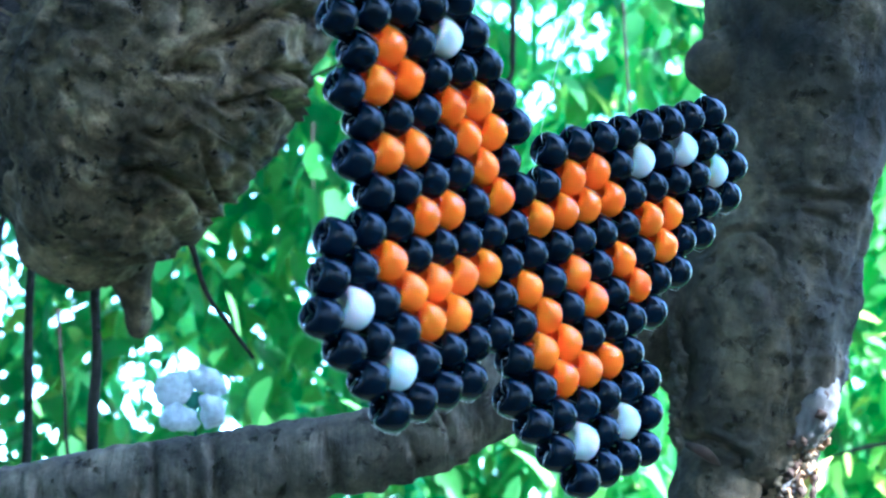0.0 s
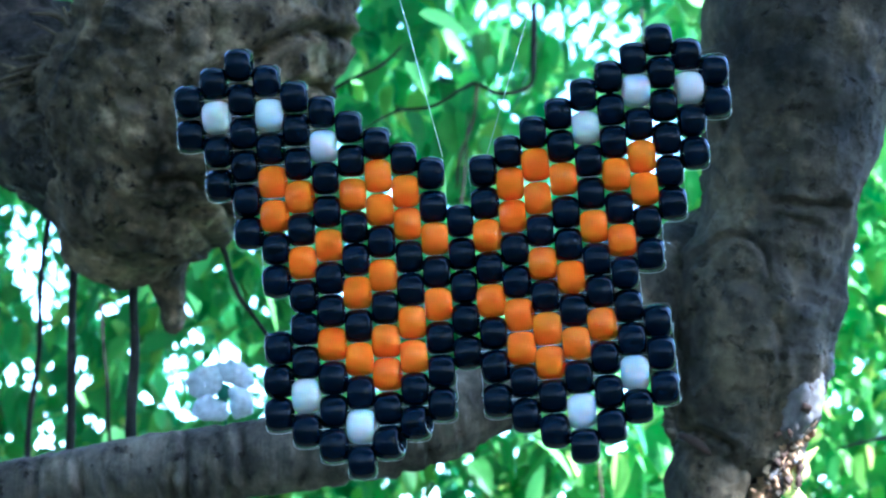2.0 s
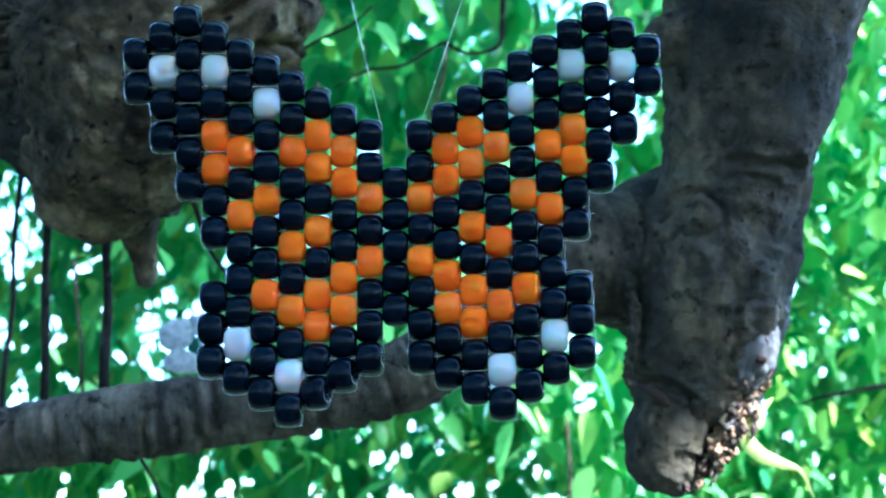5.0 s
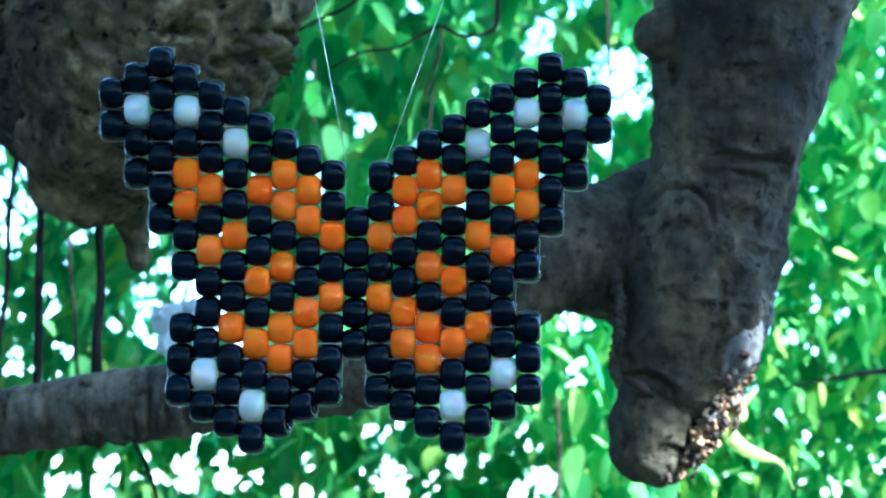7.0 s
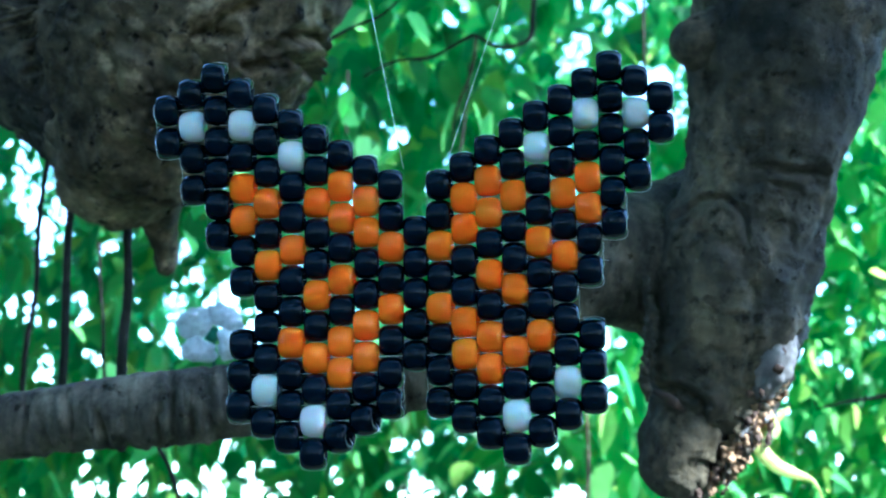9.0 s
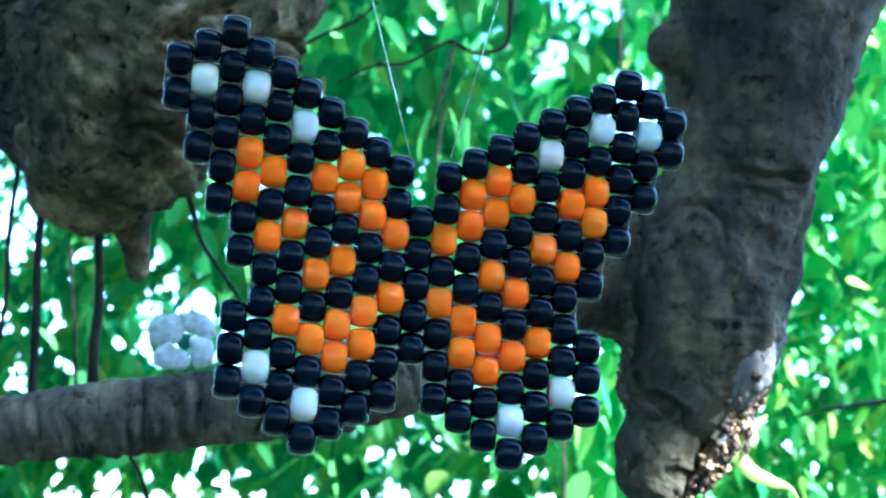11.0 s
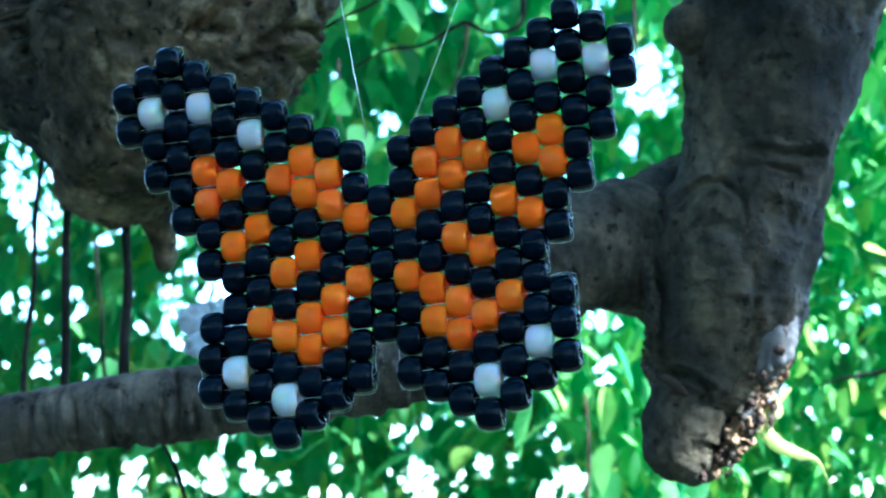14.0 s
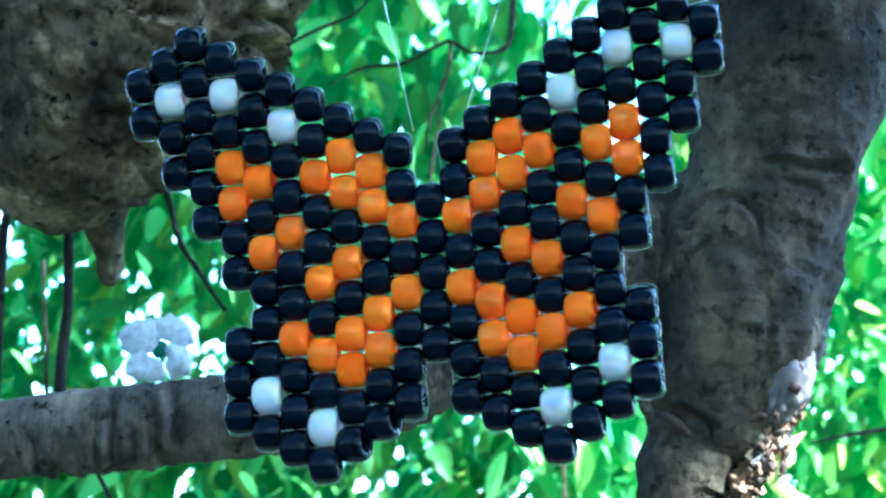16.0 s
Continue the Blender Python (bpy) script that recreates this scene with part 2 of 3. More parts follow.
# ---- the old tree ----
def rotten_side(tree):
    """The rotten side of the trunk: a bare pale patch and ragged crumbling flakes below it."""
    v, f = tube([(0.1336, 0.6065, 1.8083, 0.0014), (0.1292, 0.5999, 1.7951, 0.0046), (0.1249, 0.5962, 1.7827, 0.0074), (0.1215, 0.5952, 1.7720, 0.0082), (0.1184, 0.5989, 1.7633, 0.0060), (0.1159, 0.6041, 1.7577, 0.0012)], 12, 48, 0.0020, 110, seed=31, ridges=0.002)
    mesh_object("bare_wood", v, f, PALE_WOOD, tree, "pale bare wood patch")
    for k, (x, y, z, r) in enumerate(((0.1229, 0.5874, 1.7703, .0021), (0.1253, 0.5889, 1.7780, .0015), (0.1121, 0.5933, 1.7608, .0014), (0.1168, 0.5911, 1.7615, .0017))):
        v, f = tube([(x - r * 0.4, y, z + r, r * 0.3), (x, y, z, r), (x + r * 0.3, y, z - r * 1.1, r * 0.25)], 5, 12, r * 0.5, 300, seed=80 + k)
        mesh_object("rot_pit", v, f, RUST_WOOD, tree, "dark rotten pit in the bare wood")
    v, f = tube([(0.0738, 0.6021, 1.7627, 0.0006), (0.0776, 0.5955, 1.7601, 0.0016), (0.0825, 0.5941, 1.7567, 0.0020), (0.0875, 0.6007, 1.7541, 0.0008)], 6, 12, 0.0006, 120, seed=33)
    mesh_object("bark_lip", v, f, RUST_WOOD, tree, "rust-brown lip of torn bark")
    rng = random.Random(17)
    top, mid, end = Vector((0.1280, 0.6069, 1.7746)), Vector((0.1185, 0.6038, 1.7539)), Vector((0.1005, 0.6113, 1.7258))
    v, f = tube([(*top, 0.0012), (*mid.lerp(top, 0.3), 0.0036), (*mid.lerp(end, 0.2), 0.0056), (*mid.lerp(end, 0.6), 0.0054), (*end, 0.0016)], 18, 40, 0.0060, 140, seed=37, ridges=0.004)
    mesh_object("rotten_edge", v, f, TAN_WOOD, tree, "ragged orange-brown rotten wood")
    for k in range(60):
        t = rng.random()
        size = rng.uniform(0.0007, 0.0021)
        line = top.lerp(mid, rng.random()) if t < 0.2 else mid.lerp(end, rng.random())
        here = line + Vector((rng.gauss(0.0004, 0.0026), rng.uniform(-0.0045, 0.002), rng.gauss(0, 0.0028)))
        way = (Vector((-0.4, 0, -0.8)) + Vector((rng.gauss(0, 0.35), rng.gauss(0, 0.3), rng.gauss(0, 0.3)))).normalized() * size * rng.uniform(1.6, 3.6)
        side = Vector((rng.gauss(0, 1), rng.gauss(0, 1), rng.gauss(0, 1))) * size * 0.5
        v, f = tube([(*(here - way), size * 0.3), (*(here + side), size * 0.8), (*(here + way * 0.6), size * 0.6), (*(here + way - side), size * 0.1)], 5, 10, size * 1.3, 380, seed=k)
        mesh_object("rotten_flake", v, f, rng.choice((TAN_WOOD, PALE_WOOD, RUST_WOOD, RUST_WOOD, BARK_TRUNK, BARK_TRUNK)), tree)
    v, f = tube([(0.1428, 0.6080, 1.8240, 0.0005), (0.1392, 0.6045, 1.8060, 0.0022), (0.1352, 0.6025, 1.7900, 0.0032), (0.1318, 0.6020, 1.7790, 0.0016)], 14, 20, 0.0022, 150, seed=39, ridges=0.002)
    mesh_object("bare_strip", v, f, PALE_WOOD, tree, "pale strip where the bark has peeled")


FRONT = math.pi  # the angle round the low branch that faces the beadwork
LINE_HOLD = (Vector((-0.0643, 0.3083, 1.9967)), Vector((0.0582, 0.3392, 1.9985)))
TIED = ((-0.0038, 0.0026, 0.0193), (0.0081, 0.0042, 0.0197))


def build_tree():
    tree = tagged(new("tree"), "old grey-brown tree with burled limbs and green leaves", "tree")
    trunk_rows = [
        (0.1688, 0.5918, 2.1142, 0.050), (0.1512, 0.5930, 2.0037, 0.045), (0.1350, 0.5921, 1.9295, 0.0425), (0.1240, 0.5970, 1.8779, 0.0352),
        (0.1180, 0.6030, 1.8470, 0.0315), (0.1093, 0.6090, 1.8162, 0.0345), (0.1044, 0.6150, 1.7853, 0.0335), (0.1015, 0.6196, 1.7616, 0.0265),
        (0.0970, 0.6228, 1.7454, 0.0165), (0.0955, 0.6254, 1.7317, 0.0120), (0.0967, 0.6278, 1.7198, 0.004)]
    creases = (
        (((0.073, 1.809), (0.0712, 1.791), (0.073, 1.777), (0.0742, 1.764)), 0.0016, 0.0045),
        (((0.113, 1.850), (0.127, 1.8475), (0.141, 1.8495)), 0.0018, 0.0030), (((0.119, 1.843), (0.131, 1.841)), 0.0012, 0.0022),
        (((0.084, 1.834), (0.0924, 1.839), (0.1006, 1.8378)), 0.0014, 0.0026), (((0.1017, 1.8366), (0.1086, 1.8293), (0.1094, 1.8197)), 0.0014, 0.0026),
        (((0.0752, 1.7644), (0.0844, 1.7632), (0.0957, 1.7563)), 0.0018, 0.0040), (((0.094, 1.757), (0.0942, 1.745), (0.0949, 1.731)), 0.0015, 0.0035),
        (((0.088, 1.881), (0.099, 1.878), (0.112, 1.880)), 0.0013, 0.0016),
        (((0.112, 1.802), (0.1135, 1.780), (0.110, 1.766)), 0.0020, 0.0018))
    v, f = tube(trunk_rows, 26, 130, 0.0042, 24, 0.02, seed=1, ridges=0.0012, grooves=creases,
                lumps=((0.099, 1.829, 0.0075, 0.0022), (0.0795, 1.8115, 0.0030, 0.0014), (0.110, 1.862, 0.005, 0.0012), (0.130, 1.90, 0.006, 0.0014)))
    mesh_object("trunk", v, f, BARK_TRUNK, tree, "dark grey trunk, rotten and ragged at one side")
    v, f = tube([(0.1018, 0.6304, 1.7849, 0.014), (0.0975, 0.6209, 1.7653, 0.0165), (0.0895, 0.6162, 1.7481, 0.0178), (0.0842, 0.6146, 1.7352, 0.0148), (0.0905, 0.6164, 1.7262, 0.0105), (0.0945, 0.6195, 1.7205, 0.004)], 14, 56, 0.0022, 40, seed=4, ridges=0.0016)
    mesh_object("stub", v, f, BARK_TRUNK, tree, "rounded dark stub of a lost branch")
    rotten_side(tree)
    v, f = tube([(0.1093, 0.5910, 1.9087, 0.020), (0.0945, 0.5834, 1.9060, 0.0135), (0.0852, 0.5766, 1.9041, 0.008), (0.0828, 0.5746, 1.9039, 0.002)], 8, 24, 0.0012, 50, seed=6)
    mesh_object("knob", v, f, BARK_TRUNK, tree)
    rng = random.Random(41)
    branch_folds = [(i + rng.uniform(-3, 3), rng.uniform(-0.9, 0.9) + FRONT, rng.uniform(0.7, 1.5), rng.uniform(0.0030, 0.0055)) for i in (196, 205, 219, 226, 238, 246, 252, 261, 268, 273, 281, 292, 299, 310, 322, 336)]
    branch_folds += [(rng.uniform(130, 345), rng.uniform(-1.3, 1.3) + FRONT, rng.uniform(0.2, 0.5), rng.uniform(0.0015, 0.0030)) for _ in range(26)]
    v, f = tube([
        (0.1180, 0.6580, 1.8262, 0.0470), (0.0994, 0.6480, 1.8247, 0.0435), (0.0870, 0.6390, 1.8238, 0.0368), (0.0740, 0.6300, 1.8215, 0.0310), (0.0464, 0.6118, 1.8162, 0.0257), (0.0208, 0.6106, 1.7968, 0.0198), (-0.0046, 0.6062, 1.7774, 0.0161), (-0.0338, 0.6019, 1.7645, 0.0150),
        (-0.0981, 0.6083, 1.7557, 0.0157), (-0.1431, 0.6092, 1.7506, 0.0154), (-0.1873, 0.6151, 1.7449, 0.0140), (-0.2609, 0.6222, 1.7329, 0.0150), (-0.4298, 0.6648, 1.7099, 0.0168)], 30, 56, 0.0012, 45, 0.05, seed=2, folds=branch_folds)
    mesh_object("low_branch", v, f, BARK_BRANCH, tree, "grey branch with dark ring-like bark folds")
    v, f = tube([
        (-0.1143, 0.7301, 2.2830, 0.0414), (-0.1102, 0.6748, 2.0858, 0.0500), (-0.1127, 0.6568, 1.9980, 0.0569), (-0.1285, 0.6460, 1.9448, 0.0627), (-0.1440, 0.6473, 1.9134, 0.0604),
        (-0.1572, 0.6555, 1.8838, 0.0483), (-0.1647, 0.6669, 1.8612, 0.0328), (-0.1647, 0.6741, 1.8483, 0.0149), (-0.1647, 0.6772, 1.8440, 0.0034)], 34, 170, 0.0046, 32, 0.02, seed=3, ridges=0.0022, strands=3.4, grooves=(
        (((-0.120, 1.9086), (-0.109, 1.9175), (-0.098, 1.925), (-0.0816, 1.9365), (-0.060, 1.956)), 0.0026, 0.0095),
        (((-0.0898, 1.908), (-0.0787, 1.918), (-0.0676, 1.926), (-0.050, 1.945)), 0.0026, 0.0095), (((-0.100, 1.899), (-0.083, 1.906), (-0.070, 1.914)), 0.0018, 0.0080),
        (((-0.1159, 1.9119), (-0.1103, 1.9094), (-0.1059, 1.9112)), 0.0034, 0.0085), (((-0.171, 1.922), (-0.164, 1.939), (-0.165, 1.955)), 0.0030, 0.0080),
        (((-0.128, 1.9216), (-0.128, 1.934), (-0.130, 1.955)), 0.0014, 0.0024), (((-0.114, 1.9226), (-0.113, 1.936), (-0.115, 1.955)), 0.0014, 0.0024),
        (((-0.138, 1.8726), (-0.129, 1.8747), (-0.119, 1.872), (-0.1127, 1.870)), 0.0022, 0.0050), (((-0.1075, 1.885), (-0.105, 1.872), (-0.1016, 1.863)), 0.0020, 0.0045),
        (((-0.128, 1.886), (-0.119, 1.884), (-0.113, 1.889)), 0.0020, 0.0040), (((-0.160, 1.905), (-0.153, 1.897), (-0.152, 1.886)), 0.0018, 0.0026)),
        lumps=((-0.146, 1.893, 0.012, 0.0030), (-0.105, 1.859, 0.006, 0.0040), (-0.094, 1.872, 0.005, 0.0030), (-0.121, 1.865, 0.006, 0.0030)))
    mesh_object("limb", v, f, BARK_LIMB, tree, "thick burled limb with pitted pale brown bark")
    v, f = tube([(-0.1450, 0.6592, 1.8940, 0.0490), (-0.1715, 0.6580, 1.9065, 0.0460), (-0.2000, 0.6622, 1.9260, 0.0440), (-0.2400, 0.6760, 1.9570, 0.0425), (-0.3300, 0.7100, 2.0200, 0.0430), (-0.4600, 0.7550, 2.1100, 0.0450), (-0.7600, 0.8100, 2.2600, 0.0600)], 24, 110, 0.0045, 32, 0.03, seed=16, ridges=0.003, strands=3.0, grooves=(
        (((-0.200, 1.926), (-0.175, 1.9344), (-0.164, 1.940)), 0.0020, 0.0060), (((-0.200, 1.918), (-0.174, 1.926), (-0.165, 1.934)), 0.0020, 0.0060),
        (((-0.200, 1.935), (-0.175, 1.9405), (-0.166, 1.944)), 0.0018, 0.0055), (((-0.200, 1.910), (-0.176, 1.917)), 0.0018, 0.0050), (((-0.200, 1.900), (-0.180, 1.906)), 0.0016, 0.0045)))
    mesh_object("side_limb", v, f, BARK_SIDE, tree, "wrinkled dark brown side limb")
    v, f = tube([(-0.1512, 0.6701, 1.8689, 0.0184), (-0.1493, 0.6798, 1.8490, 0.0098), (-0.1482, 0.6883, 1.8355, 0.0063), (-0.1472, 0.6902, 1.8256, 0.0048), (-0.1469, 0.6908, 1.8228, 0.0014)], 8, 24, 0.0012, 60, seed=5)
    mesh_object("spur", v, f, BARK_LIMB, tree)
    rng = random.Random(53)
    for k in range(13):
        t = k / 12
        x, z = 0.0722 + 0.0016 * math.sin(5 * t), 1.806 - 0.044 * t
        size = rng.uniform(0.0014, 0.0026)
        v, f = tube([(x - size, 0.5965, z + size * 1.6, size * 0.3), (x + rng.gauss(0, 0.0006), 0.5945, z, size), (x + size * 0.4, 0.5965, z - size * 1.8, size * 0.25)], 5, 12, size * 0.6, 260, seed=120 + k)
        mesh_object("bark_flake", v, f, BARK_TRUNK, tree)
    for k in range(22):
        t = (k + rng.uniform(0, 0.7)) / 22
        x, z = 0.1791 - 0.043 * t + 0.006 * math.sin(math.pi * t) * -1, 1.9233 - 0.136 * t
        size = rng.uniform(0.0010, 0.0024)
        v, f = tube([(x - 0.004, 0.606, z + 0.001, size), (x - 0.001, 0.606, z, size * 0.9), (x + size * 1.1, 0.607, z - size * 0.5, size * 0.3)], 5, 10, size * 0.6, 260, seed=150 + k)
        mesh_object("bark_flake", v, f, BARK_TRUNK if k % 4 else TAN_WOOD, tree)
    # the bole stands out of sight beside the beadwork; its boughs arch over and carry limb, trunk and low branch
    v, f = tube([(-1.10, 0.98, -0.1, 0.26), (-1.04, 0.95, 0.25, 0.19), (-1.0, 0.92, 1.0, 0.16), (-0.92, 0.88, 1.8, 0.15), (-0.72, 0.80, 2.3, 0.12), (-0.40, 0.73, 2.48, 0.10), (0.0, 0.70, 2.52, 0.085), (0.26, 0.67, 2.42, 0.07), (0.1714, 0.5859, 2.1974, 0.056), (0.1688, 0.5918, 2.1142, 0.046)], 16, 40, 0.012, 9, seed=12)
    mesh_object("bole", v, f, BARK_TRUNK, tree, "stout grey bole whose boughs arch overhead")
    v, f = tube([(-0.52, 0.76, 2.47, 0.07), (-0.30, 0.75, 2.44, 0.062), (-0.12, 0.735, 2.381, 0.056), (-0.1143, 0.7314, 2.2768, 0.045)], 10, 32, 0.006, 14, seed=14)
    mesh_object("bough", v, f, BARK_LIMB, tree)
    v, f = tube([(-0.93, 0.88, 1.62, 0.05), (-0.72, 0.80, 1.60, 0.026), (-0.4298, 0.6648, 1.7099, 0.0170), (-0.3733, 0.6537, 1.7181, 0.0154)], 8, 24, 0.002, 30, seed=15)
    mesh_object("bough", v, f, BARK_BRANCH, tree)
    v, f = tube([(*(LINE_HOLD[0] + (LINE_HOLD[0] - LINE_HOLD[1]) * 2.2 + Vector((0, 0.25, 0.02))), 0.009), (*LINE_HOLD[0], 0.007), (*LINE_HOLD[1], 0.006), (*(LINE_HOLD[1] + (LINE_HOLD[1] - LINE_HOLD[0]) * 1.5 + Vector((0, -0.05, 0.03))), 0.004)], 10, 16, 0.0006, 60, seed=8)
    mesh_object("upper_branch", v, f, BARK_BRANCH, tree, "thin branch that holds the nylon lines")
    for i, rows in enumerate((
            [(-0.0741, 0.905, 1.9956, .0006), (-0.0532, 0.905, 2.0068, .0009), (-0.0303, 0.905, 2.0099, .0010), (-0.0093, 0.905, 2.0219, .0011), (-0.0007, 0.905, 2.0247, .0012), (0.0137, 0.905, 2.0177, .0013), (0.033, 0.905, 2.0227, .0015), (0.0361, 0.905, 2.0430, .0018), (0.0373, 0.905, 2.0790, .0020)],
            [(-0.0007, 0.905, 2.0247, .0011), (-0.0033, 0.906, 2.0026, .0010), (-0.0128, 0.908, 1.9750, .0009), (-0.0150, 0.910, 1.9552, .0006)],
            [(-0.0998, 0.860, 2.0000, .0012), (-0.0782, 0.860, 2.0126, .0011), (-0.0600, 0.860, 2.0211, .0009), (-0.0474, 0.860, 2.0334, .0007)],
            [(-0.1114, 1.200, 2.1000, .0012), (-0.1123, 1.200, 2.0626, .0011), (-0.1105, 1.200, 2.0424, .0008)],
            [(0.1123, 0.9429, 2.0902, .0012), (0.1139, 0.9533, 2.0367, .0010), (0.1162, 0.9600, 2.0022, .0007)],
            [(0.2226, 0.9501, 1.7907, .0005), (0.2467, 0.9490, 1.7965, .0011), (0.2949, 0.9477, 1.8034, .0016), (0.3764, 0.9466, 1.8089, .0022)],
            [(-0.1180, 0.690, 1.9000, .0016), (-0.1248, 0.690, 1.8704, .0015), (-0.1232, 0.690, 1.8592, .0013), (-0.1178, 0.690, 1.8427, .0012), (-0.1084, 0.690, 1.8292, .0010), (-0.0967, 0.690, 1.8132, .0008)],
            [(-0.0071, 1.2422, 2.1227, .0008), (-0.0096, 1.2499, 2.0829, .0012), (-0.0147, 1.2586, 2.0381, .0014)],
            [(-0.1635, 0.7540, 1.7515, .0009), (-0.1527, 0.7579, 1.7314, .0011), (-0.1445, 0.7635, 1.7027, .0013)],
            [(0.0941, 1.2011, 1.8100, .0014), (0.0964, 1.2100, 1.7641, .0016), (0.0941, 1.2207, 1.7089, .0018)])):
        v, f = tube(rows, 6, 8, 0.0003, 120, seed=20 + i)
        mesh_object("twig", v, f, BARK_LIMB if i in (1, 9) else TWIG, tree, "thin dark twig")
    for i, (top, low, r) in enumerate((((-0.2037, 0.7120, 1.9151), (-0.2083, 0.7440, 1.7508), .0022), ((-0.1690, 0.6992, 1.8762), (-0.1724, 0.7217, 1.7605), .0024), ((-0.2646, 0.8707, 1.9375), (-0.2794, 0.9048, 1.7618), .0018), ((-0.2582, 0.9801, 1.8988), (-0.2511, 1.0009, 1.7917), .0012))):
        a, b = Vector(top), Vector(low)
        rows = [(*(a.lerp(b, k / 4) + Vector((0.0012 * math.sin(3 * k + i), 0, 0))), r * (1 + 0.1 * math.sin(5 * k))) for k in range(5)]
        v, f = tube(rows, 6, 8, 0.0003, 90, seed=40 + i)
        mesh_object("shoot", v, f, TWIG, tree, "thin dark upright shoot")
    rng = random.Random(29)
    knot = Vector((-0.1654, 0.6147, 1.9251))
    for i in range(14):
        turn = radians(150 + 7 * i + rng.uniform(-6, 6))
        long = rng.uniform(0.030, 0.055)
        way = Vector((math.cos(turn), rng.uniform(-0.05, 0.16), math.sin(turn) * -0.7)) * long
        bend = Vector((rng.gauss(0, 0.004), 0, rng.gauss(0, 0.004)))
        v, f = tube([(*knot, 0.0022), (*(knot + way * 0.5 + bend), 0.0014), (*(knot + way), 0.0006)], 6, 8, 0.0003, 150, seed=60 + i)
        mesh_object("bark_ridge", v, f, BARK_LIMB, tree, "raised dark bark ridge")
    for i, rows in enumerate(([(-0.2056, 0.6491, 1.9771, 0.0034), (-0.1953, 0.6477, 1.9539, 0.0030), (-0.1808, 0.6399, 1.9343, 0.0028)], [(-0.2137, 0.6516, 1.9640, 0.0016), (-0.1985, 0.6483, 1.9513, 0.0018), (-0.1794, 0.6393, 1.9368, 0.0018)])):
        v, f = tube(rows, 6, 8, 0.0004, 150, seed=75 + i)
        mesh_object("dead_twig", v, f, TWIG, tree, "dead grey twig")
    return tree


# ---- leaves ----
def leaf_shape(length, width, fold, droop, rng):
    """Vertices and faces of one pointed oval leaf, folded along its rib; stalk at the origin, tip along +y."""
    n = 6
    verts, faces = [], []
    for i in range(n + 1):
        t = i / n
        w = width * 0.5 * math.sin(math.pi * t ** 0.8) ** 0.8 * (1 - 0.25 * t)
        y, z = length * t, -droop * length * t * t
        verts += [(-w, y, z + fold * w), (0, y, z), (w, y, z + fold * w * rng.uniform(0.7, 1.2))]
    for i in range(n):
        a = 3 * i
        faces += [(a, a + 1, a + 4, a + 3), (a + 1, a + 2, a + 5, a + 4)]
    return np.array(verts), faces


def leaf_turn(rng, hang=0.5):
    """A random turn: the blade roughly level to hanging, in any direction."""
    return Matrix.Rotation(rng.uniform(0, 2 * math.pi), 3, "Z") @ Matrix.Rotation(-rng.uniform(0.0, 1.5) * hang - 0.15, 3, "X") @ Matrix.Rotation(rng.gauss(0, 0.6), 3, "Y")


AXIS_EYE, AXIS_UP = Vector((0, 0, 1.7)), radians(11)
AHEAD, ABOVE = Vector((0, math.cos(AXIS_UP), math.sin(AXIS_UP))), Vector((0, -math.sin(AXIS_UP), math.cos(AXIS_UP)))


def along(u, v, depth):
    """A place at the slopes u (right) and v (up) from the middle line, depth metres on."""
    return AXIS_EYE + depth * (AHEAD + Vector((1, 0, 0)) * u + ABOVE * v)


# Openings in the crown through which the sky shows: slopes right and up, half width and half height.
GAPS = (
    (-0.0562, 0.0854, 0.0066, 0.0078),
    (0.0667, 0.1462, 0.0097, 0.0148),
    (0.1240, 0.1182, 0.0218, 0.0253),
    (0.1291, 0.0472, 0.0125, 0.0055),
    (0.0842, 0.1954, 0.0331, 0.0214),
    (0.0257, 0.2071, 0.0234, 0.0078),
    (-0.3135, 0.0589, 0.0253, 0.0214),
    (-0.2972, 0.0269, 0.0175, 0.0156),
    (0.1583, 0.1681, 0.0066, 0.0047),
    (0.1135, 0.0667, 0.0058, 0.0058))
LOW_GAPS = (
    (-0.1934, -0.0105, 0.0078, 0.0066),
    (-0.2059, -0.0277, 0.0090, 0.0043),
    (-0.2086, -0.0534, 0.0051, 0.0070),
    (-0.1770, -0.1595, 0.0117, 0.0078),
    (-0.1540, -0.1443, 0.0051, 0.0066),
    (-0.2617, -0.1595, 0.0109, 0.0055),
    (-0.2316, -0.1517, 0.0070, 0.0097),
    (0.0920, -0.0487, 0.0109, 0.0058),
    (0.0928, -0.0835, 0.0086, 0.0109),
    (0.0569, -0.1341, 0.0078, 0.0051),
    (0.0725, -0.1587, 0.0066, 0.0086),
    (-0.2933, -0.0745, 0.0078, 0.0051),
    (-0.1712, -0.0250, 0.0105, 0.0086),
    (-0.1712, -0.0464, 0.0292, 0.0175),
    (-0.036, -0.162, 0.012, 0.014),
    (-0.0485, -0.125, 0.005, 0.005),
    (0.065, -0.165, 0.020, 0.012),
    (-0.145, -0.160, 0.010, 0.009),
    (-0.090, -0.170, 0.026, 0.007),
    (0.012, -0.147, 0.006, 0.005))


